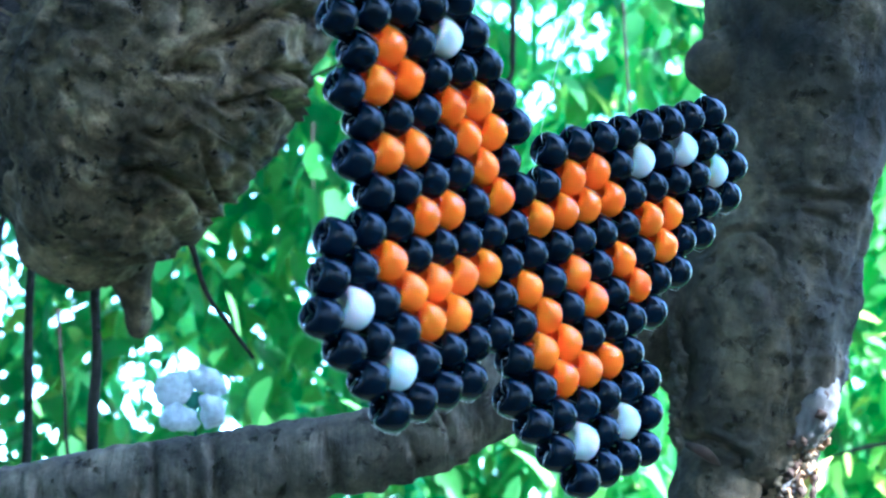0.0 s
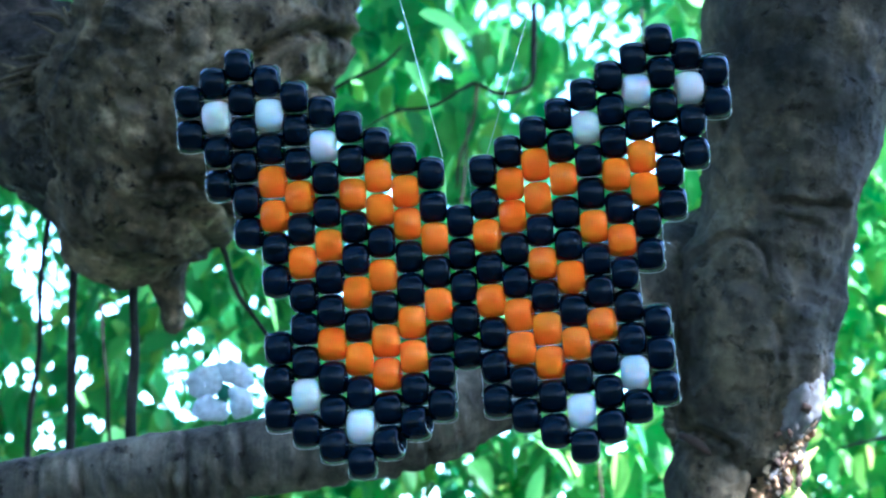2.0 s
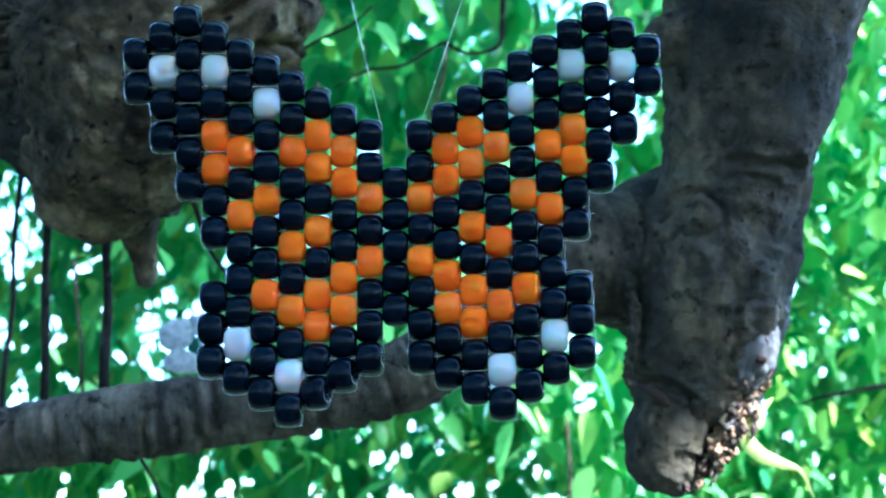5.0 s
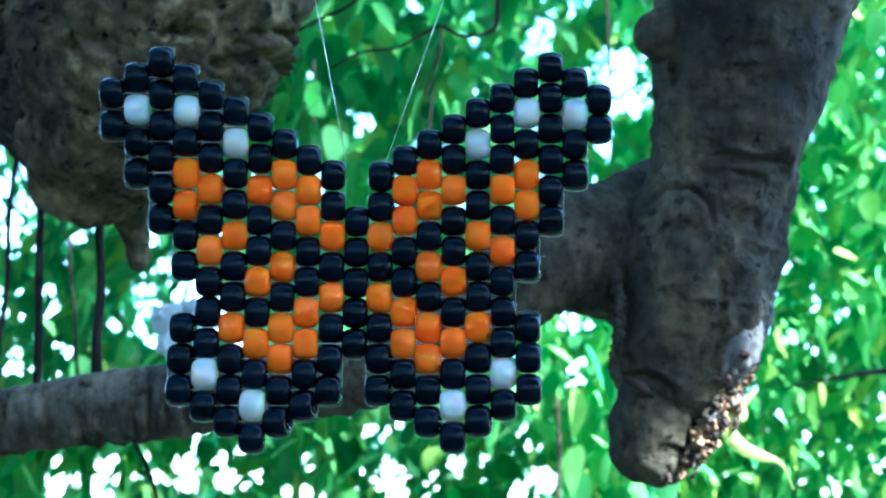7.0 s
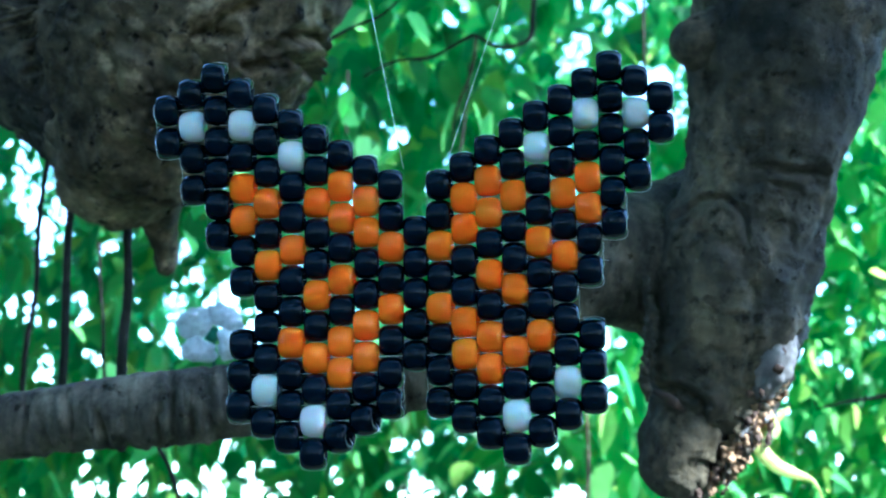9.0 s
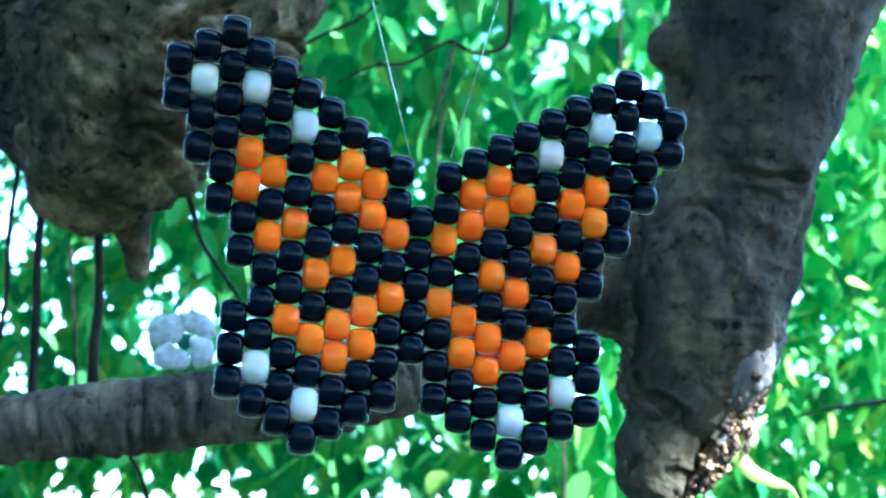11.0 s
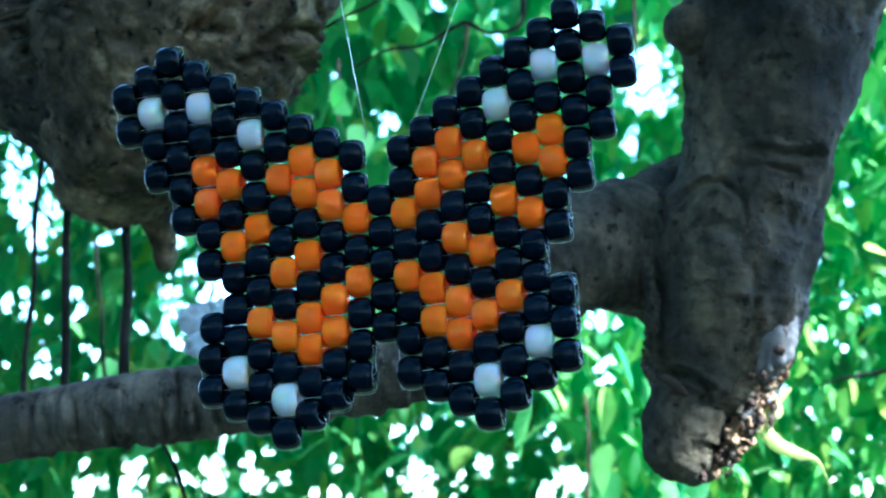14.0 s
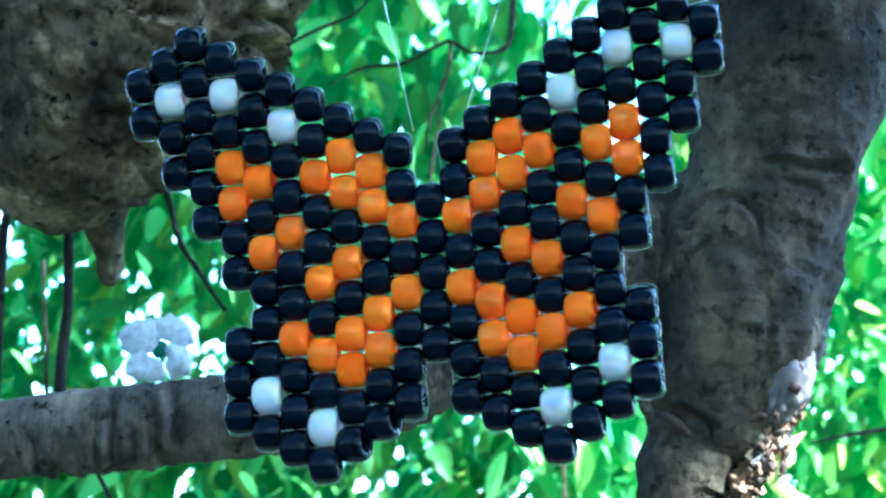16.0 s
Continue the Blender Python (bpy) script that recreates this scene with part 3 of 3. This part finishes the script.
def gap_points():
    """Small light holes: a loose net of points within each opening, and a few strays."""
    rng = random.Random(21)
    points, step = [], 0.0042
    for u, v, w, h in GAPS + LOW_GAPS:
        nu, nv = max(1, round(2 * w / step)), max(1, round(2 * h / step))
        for i in range(nu):
            for j in range(nv):
                a, b = (i + 0.5) / nu * 2 - 1, (j + 0.5) / nv * 2 - 1
                if a * a + b * b < 1.1 and rng.random() < (0.62 if w < 0.016 else 0.36):
                    points.append((u + a * w + rng.gauss(0, 0.0008), v + b * h + rng.gauss(0, 0.0008)))
    for _ in range(70):
        points.append((rng.uniform(-0.36, 0.20), rng.uniform(-0.22, 0.26)))
    # light comes through in many small specks beside the trunk
    for _ in range(75):
        v = rng.uniform(-0.20, 0.20)
        u = 0.205 + 0.10 * (v + 0.17) + min(rng.expovariate(12), 0.2)
        for _ in range(rng.choice((1, 1, 2, 3))):
            points.append((u + rng.gauss(0, 0.003), v + rng.gauss(0, 0.0018)))
    # and low on the other side, between the shoots
    for _ in range(26):
        points.append((rng.uniform(-0.31, -0.17), rng.uniform(-0.08, 0.03)))
    for _ in range(18):
        points.append((rng.uniform(-0.31, 0.08), rng.uniform(-0.18, -0.12)))
    return np.array(points)


def slopes(pts, eye):
    off = pts - eye
    deep = off @ np.array(AHEAD)
    return off[:, 0] / deep, off @ np.array(ABOVE) / deep


# Each hole is a place 2.1 m off, left open towards the path.
EYES = (np.array((0, 0.008, 1.699)), np.array((-0.011, 0.027, 1.694)))
OPEN_PLACES = np.array([along(u, v, 2.1)[:] for u, v in gap_points()])
HOLES = [np.column_stack(slopes(OPEN_PLACES, eye)) for eye in EYES]


def covers_hole(pts):
    """Whether a leaf (its vertices in the world) lies over one of the holes."""
    return any(covers(holes, *slopes(pts, eye)) for holes, eye in zip(HOLES, EYES))


def covers(holes, u, v):
    near = holes[(holes[:, 0] > u.min()) & (holes[:, 0] < u.max()) & (holes[:, 1] > v.min()) & (holes[:, 1] < v.max())]
    if not len(near):
        return False
    rim = list(range(0, len(u), 3)) + list(range(len(u) - 1, 0, -3))
    x, y = u[rim], v[rim]
    x2, y2 = np.roll(x, -1), np.roll(y, -1)
    px, py = near[:, :1], near[:, 1:]
    cross = ((y > py) != (y2 > py)) & (px < (x2 - x) * (py - y) / (y2 - y + 1e-12) + x)
    return bool((cross.sum(1) % 2 == 1).any())


def leaf_cloud(name, label, material, count, seed, span, depths, length, hang=0.6, parent=None):
    rng = random.Random(seed)
    verts, faces = [], []
    shapes = [leaf_shape(1, rng.uniform(0.50, 0.72), rng.uniform(0.15, 0.6), rng.uniform(0.0, 0.4), rng) for _ in range(8)]
    for _ in range(count):
        u, v, d = rng.uniform(span[0], span[1]), rng.uniform(span[2], span[3]), rng.uniform(*depths)
        for attempt in range(5):
            size = rng.uniform(*length) * (1 - 0.14 * attempt)
            base, face = rng.choice(shapes)
            pts = ((base - (0, 0.5, 0)) * size) @ np.array(leaf_turn(rng, hang)).T + np.array(along(u, v, d))
            if not covers_hole(pts):
                off = len(verts)
                verts += pts.tolist()
                faces += [tuple(k + off for k in q) for q in face]
                break
    return tagged(mesh_object(name, verts, faces, material, parent), label, "" if parent else "foliage", kind="stuff")


def scatter_leaves(name, label, material, count, seed, length, place):
    """One mesh of leaves at the places that place(rng) gives; None skips one."""
    rng = random.Random(seed)
    verts, faces = [], []
    shapes = [leaf_shape(1, rng.uniform(0.5, 0.6), 0.2, 0.2, rng) for _ in range(4)]
    for _ in range(count):
        p = place(rng)
        if p is None:
            continue
        base, face = rng.choice(shapes)
        off = len(verts)
        verts += (((base - (0, 0.5, 0)) * rng.uniform(*length)) @ np.array(leaf_turn(rng, 0.5)).T + np.array(p)).tolist()
        faces += [tuple(k + off for k in q) for q in face]
    tagged(mesh_object(name, verts, faces, material), label, "foliage", kind="stuff")


def sun_block_place(rng):
    """Unseen leaves added towards the sun to shade trunk, limb and beadwork; the sun reaches only the rotten side of
    the trunk.
    """
    p = Vector((rng.uniform(-0.60, 0.62), rng.uniform(0.22, 0.82), rng.uniform(1.42, 2.1))) + sun_dir * rng.uniform(1.0, 2.4)
    off = p - SUN_SPOT
    return None if (off - off.dot(sun_dir) * sun_dir).length < 0.058 else p


def half_shade_place(rng):
    """Leaves added above the middle of the view to keep the leaves there in half shade."""
    return Vector((rng.uniform(-0.75, 0.22), rng.uniform(1.15, 1.75), rng.uniform(2.12, 2.6))) + sun_dir * rng.uniform(0.45, 1.1)


def side_place(rng):
    """Shrubs that carry the green wall on to both sides and down to the ground."""
    x, y = rng.uniform(-3.8, 3.8), rng.uniform(1.5, 3.2)
    top = 2.9 + 0.6 * noise.noise(Vector((x * 0.9, y, 3))) - 0.12 * abs(x)
    z = rng.uniform(0.05, top)
    deep = y * math.cos(AXIS_UP) + (z - 1.7) * math.sin(AXIS_UP)
    rise = (z - 1.7) * math.cos(AXIS_UP) - y * math.sin(AXIS_UP)
    inside = abs(x) < 0.52 * deep + 0.1 and -0.36 * deep - 0.06 < rise
    lumps = noise.noise(Vector((x * 2.2, y * 2.2, z * 2.2)))
    return None if inside or lumps < -0.05 or noise.noise(Vector((x * 1.3, y * 1.1, 7))) < -0.28 else (x, y, z)


def surround_place(rng):
    """Unseen leaves added all round to dim bead reflections; gaps let in sun, and sky on the right behind."""
    turn, up = rng.uniform(radians(60), radians(320)), math.asin(rng.uniform(-0.12, 1))
    way = Vector((math.sin(turn) * math.cos(up), math.cos(turn) * math.cos(up), math.sin(up)))
    off = way * 5.5 + Vector((-0.3, -1.9, -1.4))
    if (off - off.dot(sun_dir) * sun_dir).length < 2.3 or (radians(86) < turn < radians(112) and radians(28) < up < radians(50)):
        return None
    far = rng.uniform(4.5, 6.5)
    return (far * math.sin(turn) * math.cos(up), far * math.cos(turn) * math.cos(up), 0.6 + far * math.sin(up))


SUN_SPOT = Vector((0.1248, 0.6107, 1.7342))


def build_foliage(tree):
    leaf_cloud("foliage", "dense green leaves behind the beadwork", LEAF_NEAR, 7600, 11, (-0.46, 0.17, -0.30, 0.34), (1.5, 2.0), (0.032, 0.064), 0.8)
    leaf_cloud("foliage", "bright green leaves of the next trees", LEAF_FAR, 22000, 12, (-0.50, 0.56, -0.34, 0.38), (2.0, 2.8), (0.036, 0.064), 0.8)
    leaf_cloud("foliage", "fresh green small leaves beside the trunk", LEAF_NEAR, 8000, 13, (0.14, 0.48, -0.27, 0.27), (1.4, 2.0), (0.022, 0.044), 0.9)
    leaf_cloud("foliage", "sunlit yellow-green leaves under the low branch", LEAF_FAR, 420, 14, (0.06, 0.155, -0.19, -0.02), (1.25, 1.5), (0.03, 0.05), 0.9)
    scatter_leaves("foliage", "leafy shrubs on both sides", LEAF_FAR, 14000, 15, (0.07, 0.12), side_place)
    scatter_leaves("foliage", "unseen leaves added to block the sun", LEAF_DIMMED, 3600, 5, (0.09, 0.14), sun_block_place)
    scatter_leaves("foliage", "leaves added above the view to half shade its middle", LEAF_NEAR, 950, 8, (0.10, 0.14), half_shade_place)
    scatter_leaves("foliage", "unseen leaves added all round to dim light and reflections", LEAF_DIMMED, 27000, 6, (0.2, 0.32), surround_place)
    rng = random.Random(7)
    for here, size, turn in (((0.1681, 0.9518, 2.0443), 0.03, (70, 20, 10)), ((0.2050, 0.9300, 1.9020), 0.034, (75, 65, 0)), ((0.1260, 0.6060, 1.7500), 0.014, (65, -25, 150))):
        v, f = leaf_shape(size, size * 0.32, 0.3, 0.5, rng)
        ob = mesh_object("leaf", (v - (0, size / 2, 0)).tolist(), f, LEAF_YELLOW, tree, "pale yellow-green curled leaf")
        ob.matrix_basis = pose(*here, *turn)
    # the long curled leaf at the rotten end of the trunk
    verts, faces = [], []
    rows = spline([(0.1310, 0.606, 1.7572, 0.0005), (0.1252, 0.605, 1.7525, 0.0022), (0.1184, 0.603, 1.7479, 0.0030), (0.1180, 0.602, 1.7409, 0.0034), (0.1236, 0.602, 1.7339, 0.0032), (0.1315, 0.603, 1.7304, 0.0024), (0.1400, 0.605, 1.7270, 0.0010), (0.1452, 0.607, 1.7164, 0.0004)], 5)
    for i, (x, y, z, w) in enumerate(rows):
        p, q = rows[max(0, i - 1)], rows[min(len(rows) - 1, i + 1)]
        side = Vector((q[0] - p[0], 0, q[2] - p[2])).normalized()
        side = Vector((-side.z, 0.0, side.x))
        for across, back in ((-1, 0.45), (-0.5, 0.1), (0, 0), (0.5, 0.2), (1, 0.7)):
            verts.append((Vector((x, y, z)) + side * w * across + Vector((0, w * back, 0)))[:])
    for i in range(len(rows) - 1):
        faces += [(5 * i + k, 5 * i + k + 1, 5 * i + k + 6, 5 * i + k + 5) for k in range(4)]
    mesh_object("leaf", verts, faces, LEAF_YELLOW, tree, "long curled yellow-green leaf in sunlight")
    # single leaves of the tree nearest to the beadwork
    shapes = []
    for k in range(6):
        v, f = leaf_shape(1, rng.uniform(0.45, 0.6), rng.uniform(0.1, 0.3), rng.uniform(0.05, 0.3), rng)
        me = bpy.data.meshes.new("leaf")
        me.from_pydata((v - (0, 0.5, 0)).tolist(), [], f)
        me.materials.append(LEAF_NEAR)
        me.polygons.foreach_set("use_smooth", [True] * len(me.polygons))
        shapes.append(me)
    for _ in range(170):
        u, v, d = rng.uniform(-0.34, 0.16), rng.uniform(-0.22, 0.24), rng.uniform(1.05, 1.4)
        size = rng.uniform(0.03, 0.056)
        me = rng.choice(shapes)
        m = Matrix.Translation(along(u, v, d)) @ leaf_turn(rng, 0.7).to_4x4() @ Matrix.Diagonal((size, size, size, 1))
        if covers_hole(np.array([(m @ q.co)[:] for q in me.vertices])):
            continue
        ob = new("leaf", me)
        ob.parent, ob.matrix_basis = tree, m


# ---- the white flower behind the low branch ----
def build_flower():
    flower = tagged(new("flower"), "white flower with four round petals and green centre", "flower")
    flower.matrix_basis = Matrix.Translation((-0.1178, 0.6600, 1.7908)) @ pose(0, 0, 0, 12, 0, 8)
    for k, (px, pz, wide, tall, tilt) in enumerate(((-0.0074, 0.0046, 0.0086, 0.0072, 12), (0.0054, 0.0080, 0.0092, 0.0056, -32), (-0.0054, -0.0074, 0.0084, 0.0056, -10), (0.0078, -0.0044, 0.0054, 0.0080, 14))):
        verts, faces = [], []
        n, m = 22, 30
        turn = Matrix.Rotation(radians(-tilt), 3, "Y")
        for i in range(n + 1):
            for j in range(m):
                b, c = math.pi * i / n, 2 * math.pi * j / m
                q = Vector((math.sin(b) * math.cos(c) * wide, math.sin(b) * math.sin(c) * 0.0032, math.cos(b) * tall))
                q *= 1 + 0.28 * noise.noise(q * 210 + Vector((k * 3, 0, 0))) + 0.12 * noise.noise(q * 480 + Vector((0, k * 5, 0)))
                q.y += 9.0 * (q.x * q.x + q.z * q.z) * (1 if k % 2 else -1) - 0.001 * k
                verts.append((turn @ q + Vector((px, 0, pz)))[:])
        for i in range(n):
            for j in range(m):
                faces.append((i * m + j, i * m + (j + 1) % m, (i + 1) * m + (j + 1) % m, (i + 1) * m + j))
        mesh_object("petal", verts, faces, PETAL, flower)
    verts, faces = tube([(0, 0.003, 0, 0.0015), (0, 0.001, 0, 0.0036), (0, -0.001, 0, 0.0034), (0, -0.0025, 0, 0.002)], 4, 14, 0.0004, 400)
    mesh_object("flower_centre", verts, faces, HEART, flower, "dark green flower centre")
    verts, faces = tube([(0, 0.002, 0, 0.0007), (0.001, 0.008, -0.012, 0.0007), (0, 0.016, -0.05, 0.0007)], 6, 8)
    mesh_object("stalk", verts, faces, HEART, flower)


# ---- the beaded butterfly ----
PITCH_X, PITCH_Z = 0.00692, 0.0088
COLUMNS = {10: (-8, -6), 9: (-9, -3), 8: (-10, 0), 7: (-9, 3), 6: (-8, 12), 5: (-7, 13), 4: (-6, 14), 3: (-5, 13), 2: (-4, 12), 1: (-3, 11), 0: (0, 8)}
ORANGES = {7: (-3, -1), 6: (-2, 2), 5: (1, 7), 4: (-2, 4, 8), 3: (-3, -1, 3, 7, 9), 2: (-2, 0, 6, 8), 1: (1, 5)}
WHITES = {9: (-7,), 7: (-7,), 5: (-5,), 6: (10,), 4: (12,)}


def sheet(c, h):
    """Where bead h (in half rows, downwards) of column c hangs: the beadwork is slightly cupped and twisted."""
    x, down = c * PITCH_X, h * PITCH_Z / 2
    a, s = abs(x), down - 0.012
    away = -0.085 * a + 0.006 * a * s / 0.05 - 0.105 * s * s / 0.05 - 0.045 * x * s / 0.05 + 0.032 * a * a / 0.05
    return Vector((x, away, -down))


def bead_mesh(name, material):
    """A barrel bead with a wide flared hole along x."""
    half, r, sides = 0.00347, 0.00441, 28
    outer = []
    for k in range(19):
        t = math.sin(math.pi / 2 * (-1 + 2 * k / 18))
        belly = r - 0.00075 * abs(t) ** 2.2
        outer.append((half * t, 0.0027 + (belly - 0.0027) * max(0.0, 1 - abs(t) ** 7) ** 0.5))
    inner = [(half * t, q) for t, q in ((0.985, 0.0023), (0.93, 0.0021), (0.6, 0.0019), (0.0, 0.0019), (-0.6, 0.0019), (-0.93, 0.0021), (-0.985, 0.0023))]
    ring = outer + inner
    n = len(ring)
    verts = [(x, q * math.cos(2 * math.pi * k / sides), q * math.sin(2 * math.pi * k / sides)) for x, q in ring for k in range(sides)]
    faces = [(i * sides + k, i * sides + (k + 1) % sides, (i + 1) % n * sides + (k + 1) % sides, (i + 1) % n * sides + k) for i in range(n) for k in range(sides)]
    me = bpy.data.meshes.new(name)
    me.from_pydata(verts, [], [f[::-1] for f in faces])
    me.materials.append(material)
    me.polygons.foreach_set("use_smooth", [True] * len(me.polygons))
    return me


def thread_run(path, radius=0.00005):
    return tube([(*p, radius) for p in path], 3, 6)


def build_butterfly():
    butterfly = tagged(new("bead_butterfly"), "black and orange butterfly of plastic beads with white spots", "ornament")
    kinds = {"black": bead_mesh("bead", BLACK), "orange": bead_mesh("bead", ORANGE), "white": bead_mesh("bead", WHITE)}
    words = {"black": "glossy black plastic bead", "orange": "orange plastic bead", "white": "white plastic bead"}
    rng = random.Random(3)
    beads = set()
    for c in range(-10, 11):
        k = abs(c)
        first, last = COLUMNS[k]
        for h in range(first, last + 1, 2):
            if k == 7 and h == 5:
                continue
            beads.add((c, h))
    beads |= {(s * 7, h) for s in (-1, 1) for h in (7, 9, 11)}
    for c, h in sorted(beads):
        k = abs(c)
        colour = "orange" if h in ORANGES.get(k, ()) else "white" if h in WHITES.get(k, ()) else "black"
        ob = tagged(new("bead", kinds[colour]), words[colour])
        ob.parent = butterfly
        slope = sheet(c + 0.5, h) - sheet(c - 0.5, h)
        turn = math.degrees(math.atan2(slope.y, slope.x))
        loose = 22 if (c, h) in ((-2, 12), (-3, 13)) else 0
        p = sheet(c, h) + Vector((0, rng.gauss(0, 0.00022), rng.gauss(0, 0.00008)))
        ob.matrix_basis = pose(*p, rng.uniform(0, 360), rng.gauss(0, 1.3), turn - loose + rng.gauss(0, 2.5))
    # the thread inside the rows, seen between the beads
    verts, faces = [], []

    def add(path):
        v, f = thread_run(path)
        off = len(verts)
        verts.extend(v)
        faces.extend(tuple(k + off for k in q) for q in f)

    for c, h in sorted(beads):
        if (c + 2, h) in beads and ((c + 1, h - 1) in beads or (c + 1, h + 1) in beads) and c not in (-1,):
            add([sheet(c, h), sheet(c + 1, h) + Vector((0, -0.0006, 0)), sheet(c + 2, h)])
    mesh_object("thread", verts, faces, NYLON, butterfly, "clear nylon thread")
    verts, faces = [], []
    for c, h in sorted(beads):
        for s in (-1, 1):
            if (c + s, h + 1) not in beads and (c, h + 2) in beads:
                a, b = sheet(c, h), sheet(c, h + 2)
                out = Vector((s * PITCH_X * 0.55, 0, 0))
                add([a + out * 0.6, a + out + Vector((0, 0, -0.0012)), (a + b) / 2 + out * 0.93, b + out + Vector((0, 0, 0.0012)), b + out * 0.6])
            if (c + s, h - 1) not in beads and (c, h - 2) not in beads:
                a = sheet(c, h)
                add([a + Vector((s * PITCH_X * 0.40, 0, 0.0005)), a + Vector((s * PITCH_X * 0.535, 0, 0.0022)), a + Vector((s * PITCH_X * 0.44, 0.0004, 0.0042)), a + Vector((0, 0.0006, 0.00475)), a + Vector((-s * PITCH_X * 0.5, 0.0008, 0.0043))])
            if (c + s, h + 1) not in beads and (c, h + 2) not in beads:
                a = sheet(c, h)
                add([a + Vector((s * PITCH_X * 0.40, 0, -0.0005)), a + Vector((s * PITCH_X * 0.535, 0, -0.0022)), a + Vector((s * PITCH_X * 0.44, 0.0004, -0.0042)), a + Vector((0, 0.0006, -0.00472)), a + Vector((-s * PITCH_X * 0.5, 0.0008, -0.0042))])
    verts_edge, faces_edge = verts, faces
    verts, faces = [], []
    knot = sheet(7.25, 2.2)
    for x, y, z in ((0.0034, 0.0, -0.0008), (0.0016, -0.0004, 0.0026), (0.0019, 0.0005, -0.0021)):
        add([knot, knot + Vector((x * 0.5, y, z * 0.6)), knot + Vector((x, y, z))])
    mesh_object("thread_tail", verts, faces, NYLON, butterfly, "cut ends of the nylon thread")
    mesh_object("edge_thread", verts_edge, faces_edge, NYLON, butterfly, "clear nylon thread looped round the rim")
    return butterfly


def build_line(length):
    v, f = tube([(0.0, 0, 0, 0.00014), (0.0002, 0, length * 0.5, 0.00014), (0, 0, length, 0.00014)], 8, 8)
    return tagged(mesh_object("nylon_line", v, f, NYLON), "thin clear nylon line from which the butterfly hangs", "line", "hanging lines")


build_ground()
old_tree = build_tree()
build_flower()
the_butterfly = build_butterfly()
line_a, line_b = build_line(0.26), build_line(0.26)
build_foliage(old_tree)


SWING = [
    (0.0, pose(0.0007, 0.3863, 1.7983, 4.23, 12.09, 42.13)),
    (0.2, pose(-0.0011, 0.3773, 1.7971, 5.07, 11.89, 43.02)),
    (0.5, pose(-0.0091, 0.3930, 1.7850, 9.17, 5.52, 28.37)),
    (0.8, pose(-0.0113, 0.3958, 1.7834, 3.94, 0.33, 3.55)),
    (1.0, pose(-0.0060, 0.3816, 1.7896, 1.03, -3.32, -7.23)),
    (1.2, pose(-0.0054, 0.3785, 1.7893, -1.51, -7.39, -14.66)),
    (1.5, pose(-0.0122, 0.4044, 1.7818, 4.45, -3.93, -20.84)),
    (2.0, pose(-0.0095, 0.3891, 1.7950, -1.09, -2.61, -2.87)),
    (2.2, pose(-0.0085, 0.3809, 1.8009, -1.52, 1.39, 4.99)),
    (2.5, pose(-0.0174, 0.4117, 1.7908, 11.55, 2.41, 13.47)),
    (3.0, pose(-0.0171, 0.3993, 1.7973, 0.16, -0.63, -2.68)),
    (3.5, pose(-0.0215, 0.3988, 1.7903, 0.87, -5.27, -17.52)),
    (4.0, pose(-0.0205, 0.4018, 1.7861, 2.38, -4.61, -13.44)),
    (4.2, pose(-0.0129, 0.3828, 1.7949, -1.59, -3.85, -7.46)),
    (6.3, pose(-0.0255, 0.4023, 1.7883, -1.65, 0.89, 0.27)),
    (6.5, pose(-0.0243, 0.3975, 1.7891, -0.79, 0.05, -0.06)),
    (7.0, pose(-0.0246, 0.4060, 1.7867, -0.01, 0.20, -0.95)),
    (7.5, pose(-0.0190, 0.4052, 1.7876, -0.98, 0.99, 2.48)),
    (8.0, pose(-0.0202, 0.4081, 1.7834, 0.51, -0.30, -3.24)),
    (8.5, pose(-0.0164, 0.4016, 1.7856, -1.72, -2.51, -5.16)),
    (9.0, pose(-0.0155, 0.4064, 1.7844, -0.18, -1.89, -5.23)),
    (9.5, pose(-0.0095, 0.4040, 1.7882, 0.70, -0.52, 1.70)),
    (10.0, pose(-0.0048, 0.4066, 1.7883, 3.02, 0.93, 7.58)),
    (12.5, pose(-0.0199, 0.4059, 1.7907, 3.58, 3.14, 10.78)),
    (13.0, pose(-0.0258, 0.3959, 1.7919, 0.13, 0.86, 1.50)),
    (13.5, pose(-0.0302, 0.3975, 1.7888, 0.04, -2.61, -10.23)),
    (14.0, pose(-0.0256, 0.3936, 1.7889, -1.56, -3.76, -11.44)),
    (14.5, pose(-0.0222, 0.4021, 1.7876, 0.24, 0.39, -3.16)),
    (15.0, pose(-0.0165, 0.4039, 1.7899, 1.30, 1.28, 1.05)),
    (15.5, pose(-0.0110, 0.4080, 1.7917, -0.22, -2.53, -7.37)),
    (16.0, pose(-0.0072, 0.4140, 1.7883, 1.46, -4.69, -12.63)),
]


def hang(m, tied, hold):
    """The pose of a line that runs from its knot on the beadwork up to the branch."""
    low = m @ Vector(tied)
    return Matrix.Translation(low) @ (hold - low).to_track_quat("Z", "X").to_matrix().to_4x4()


def motions():
    walk(the_butterfly, SWING)
    walk(line_a, [(t, hang(m, TIED[0], LINE_HOLD[0])) for t, m in SWING])
    walk(line_b, [(t, hang(m, TIED[1], LINE_HOLD[1])) for t, m in SWING])


motions()
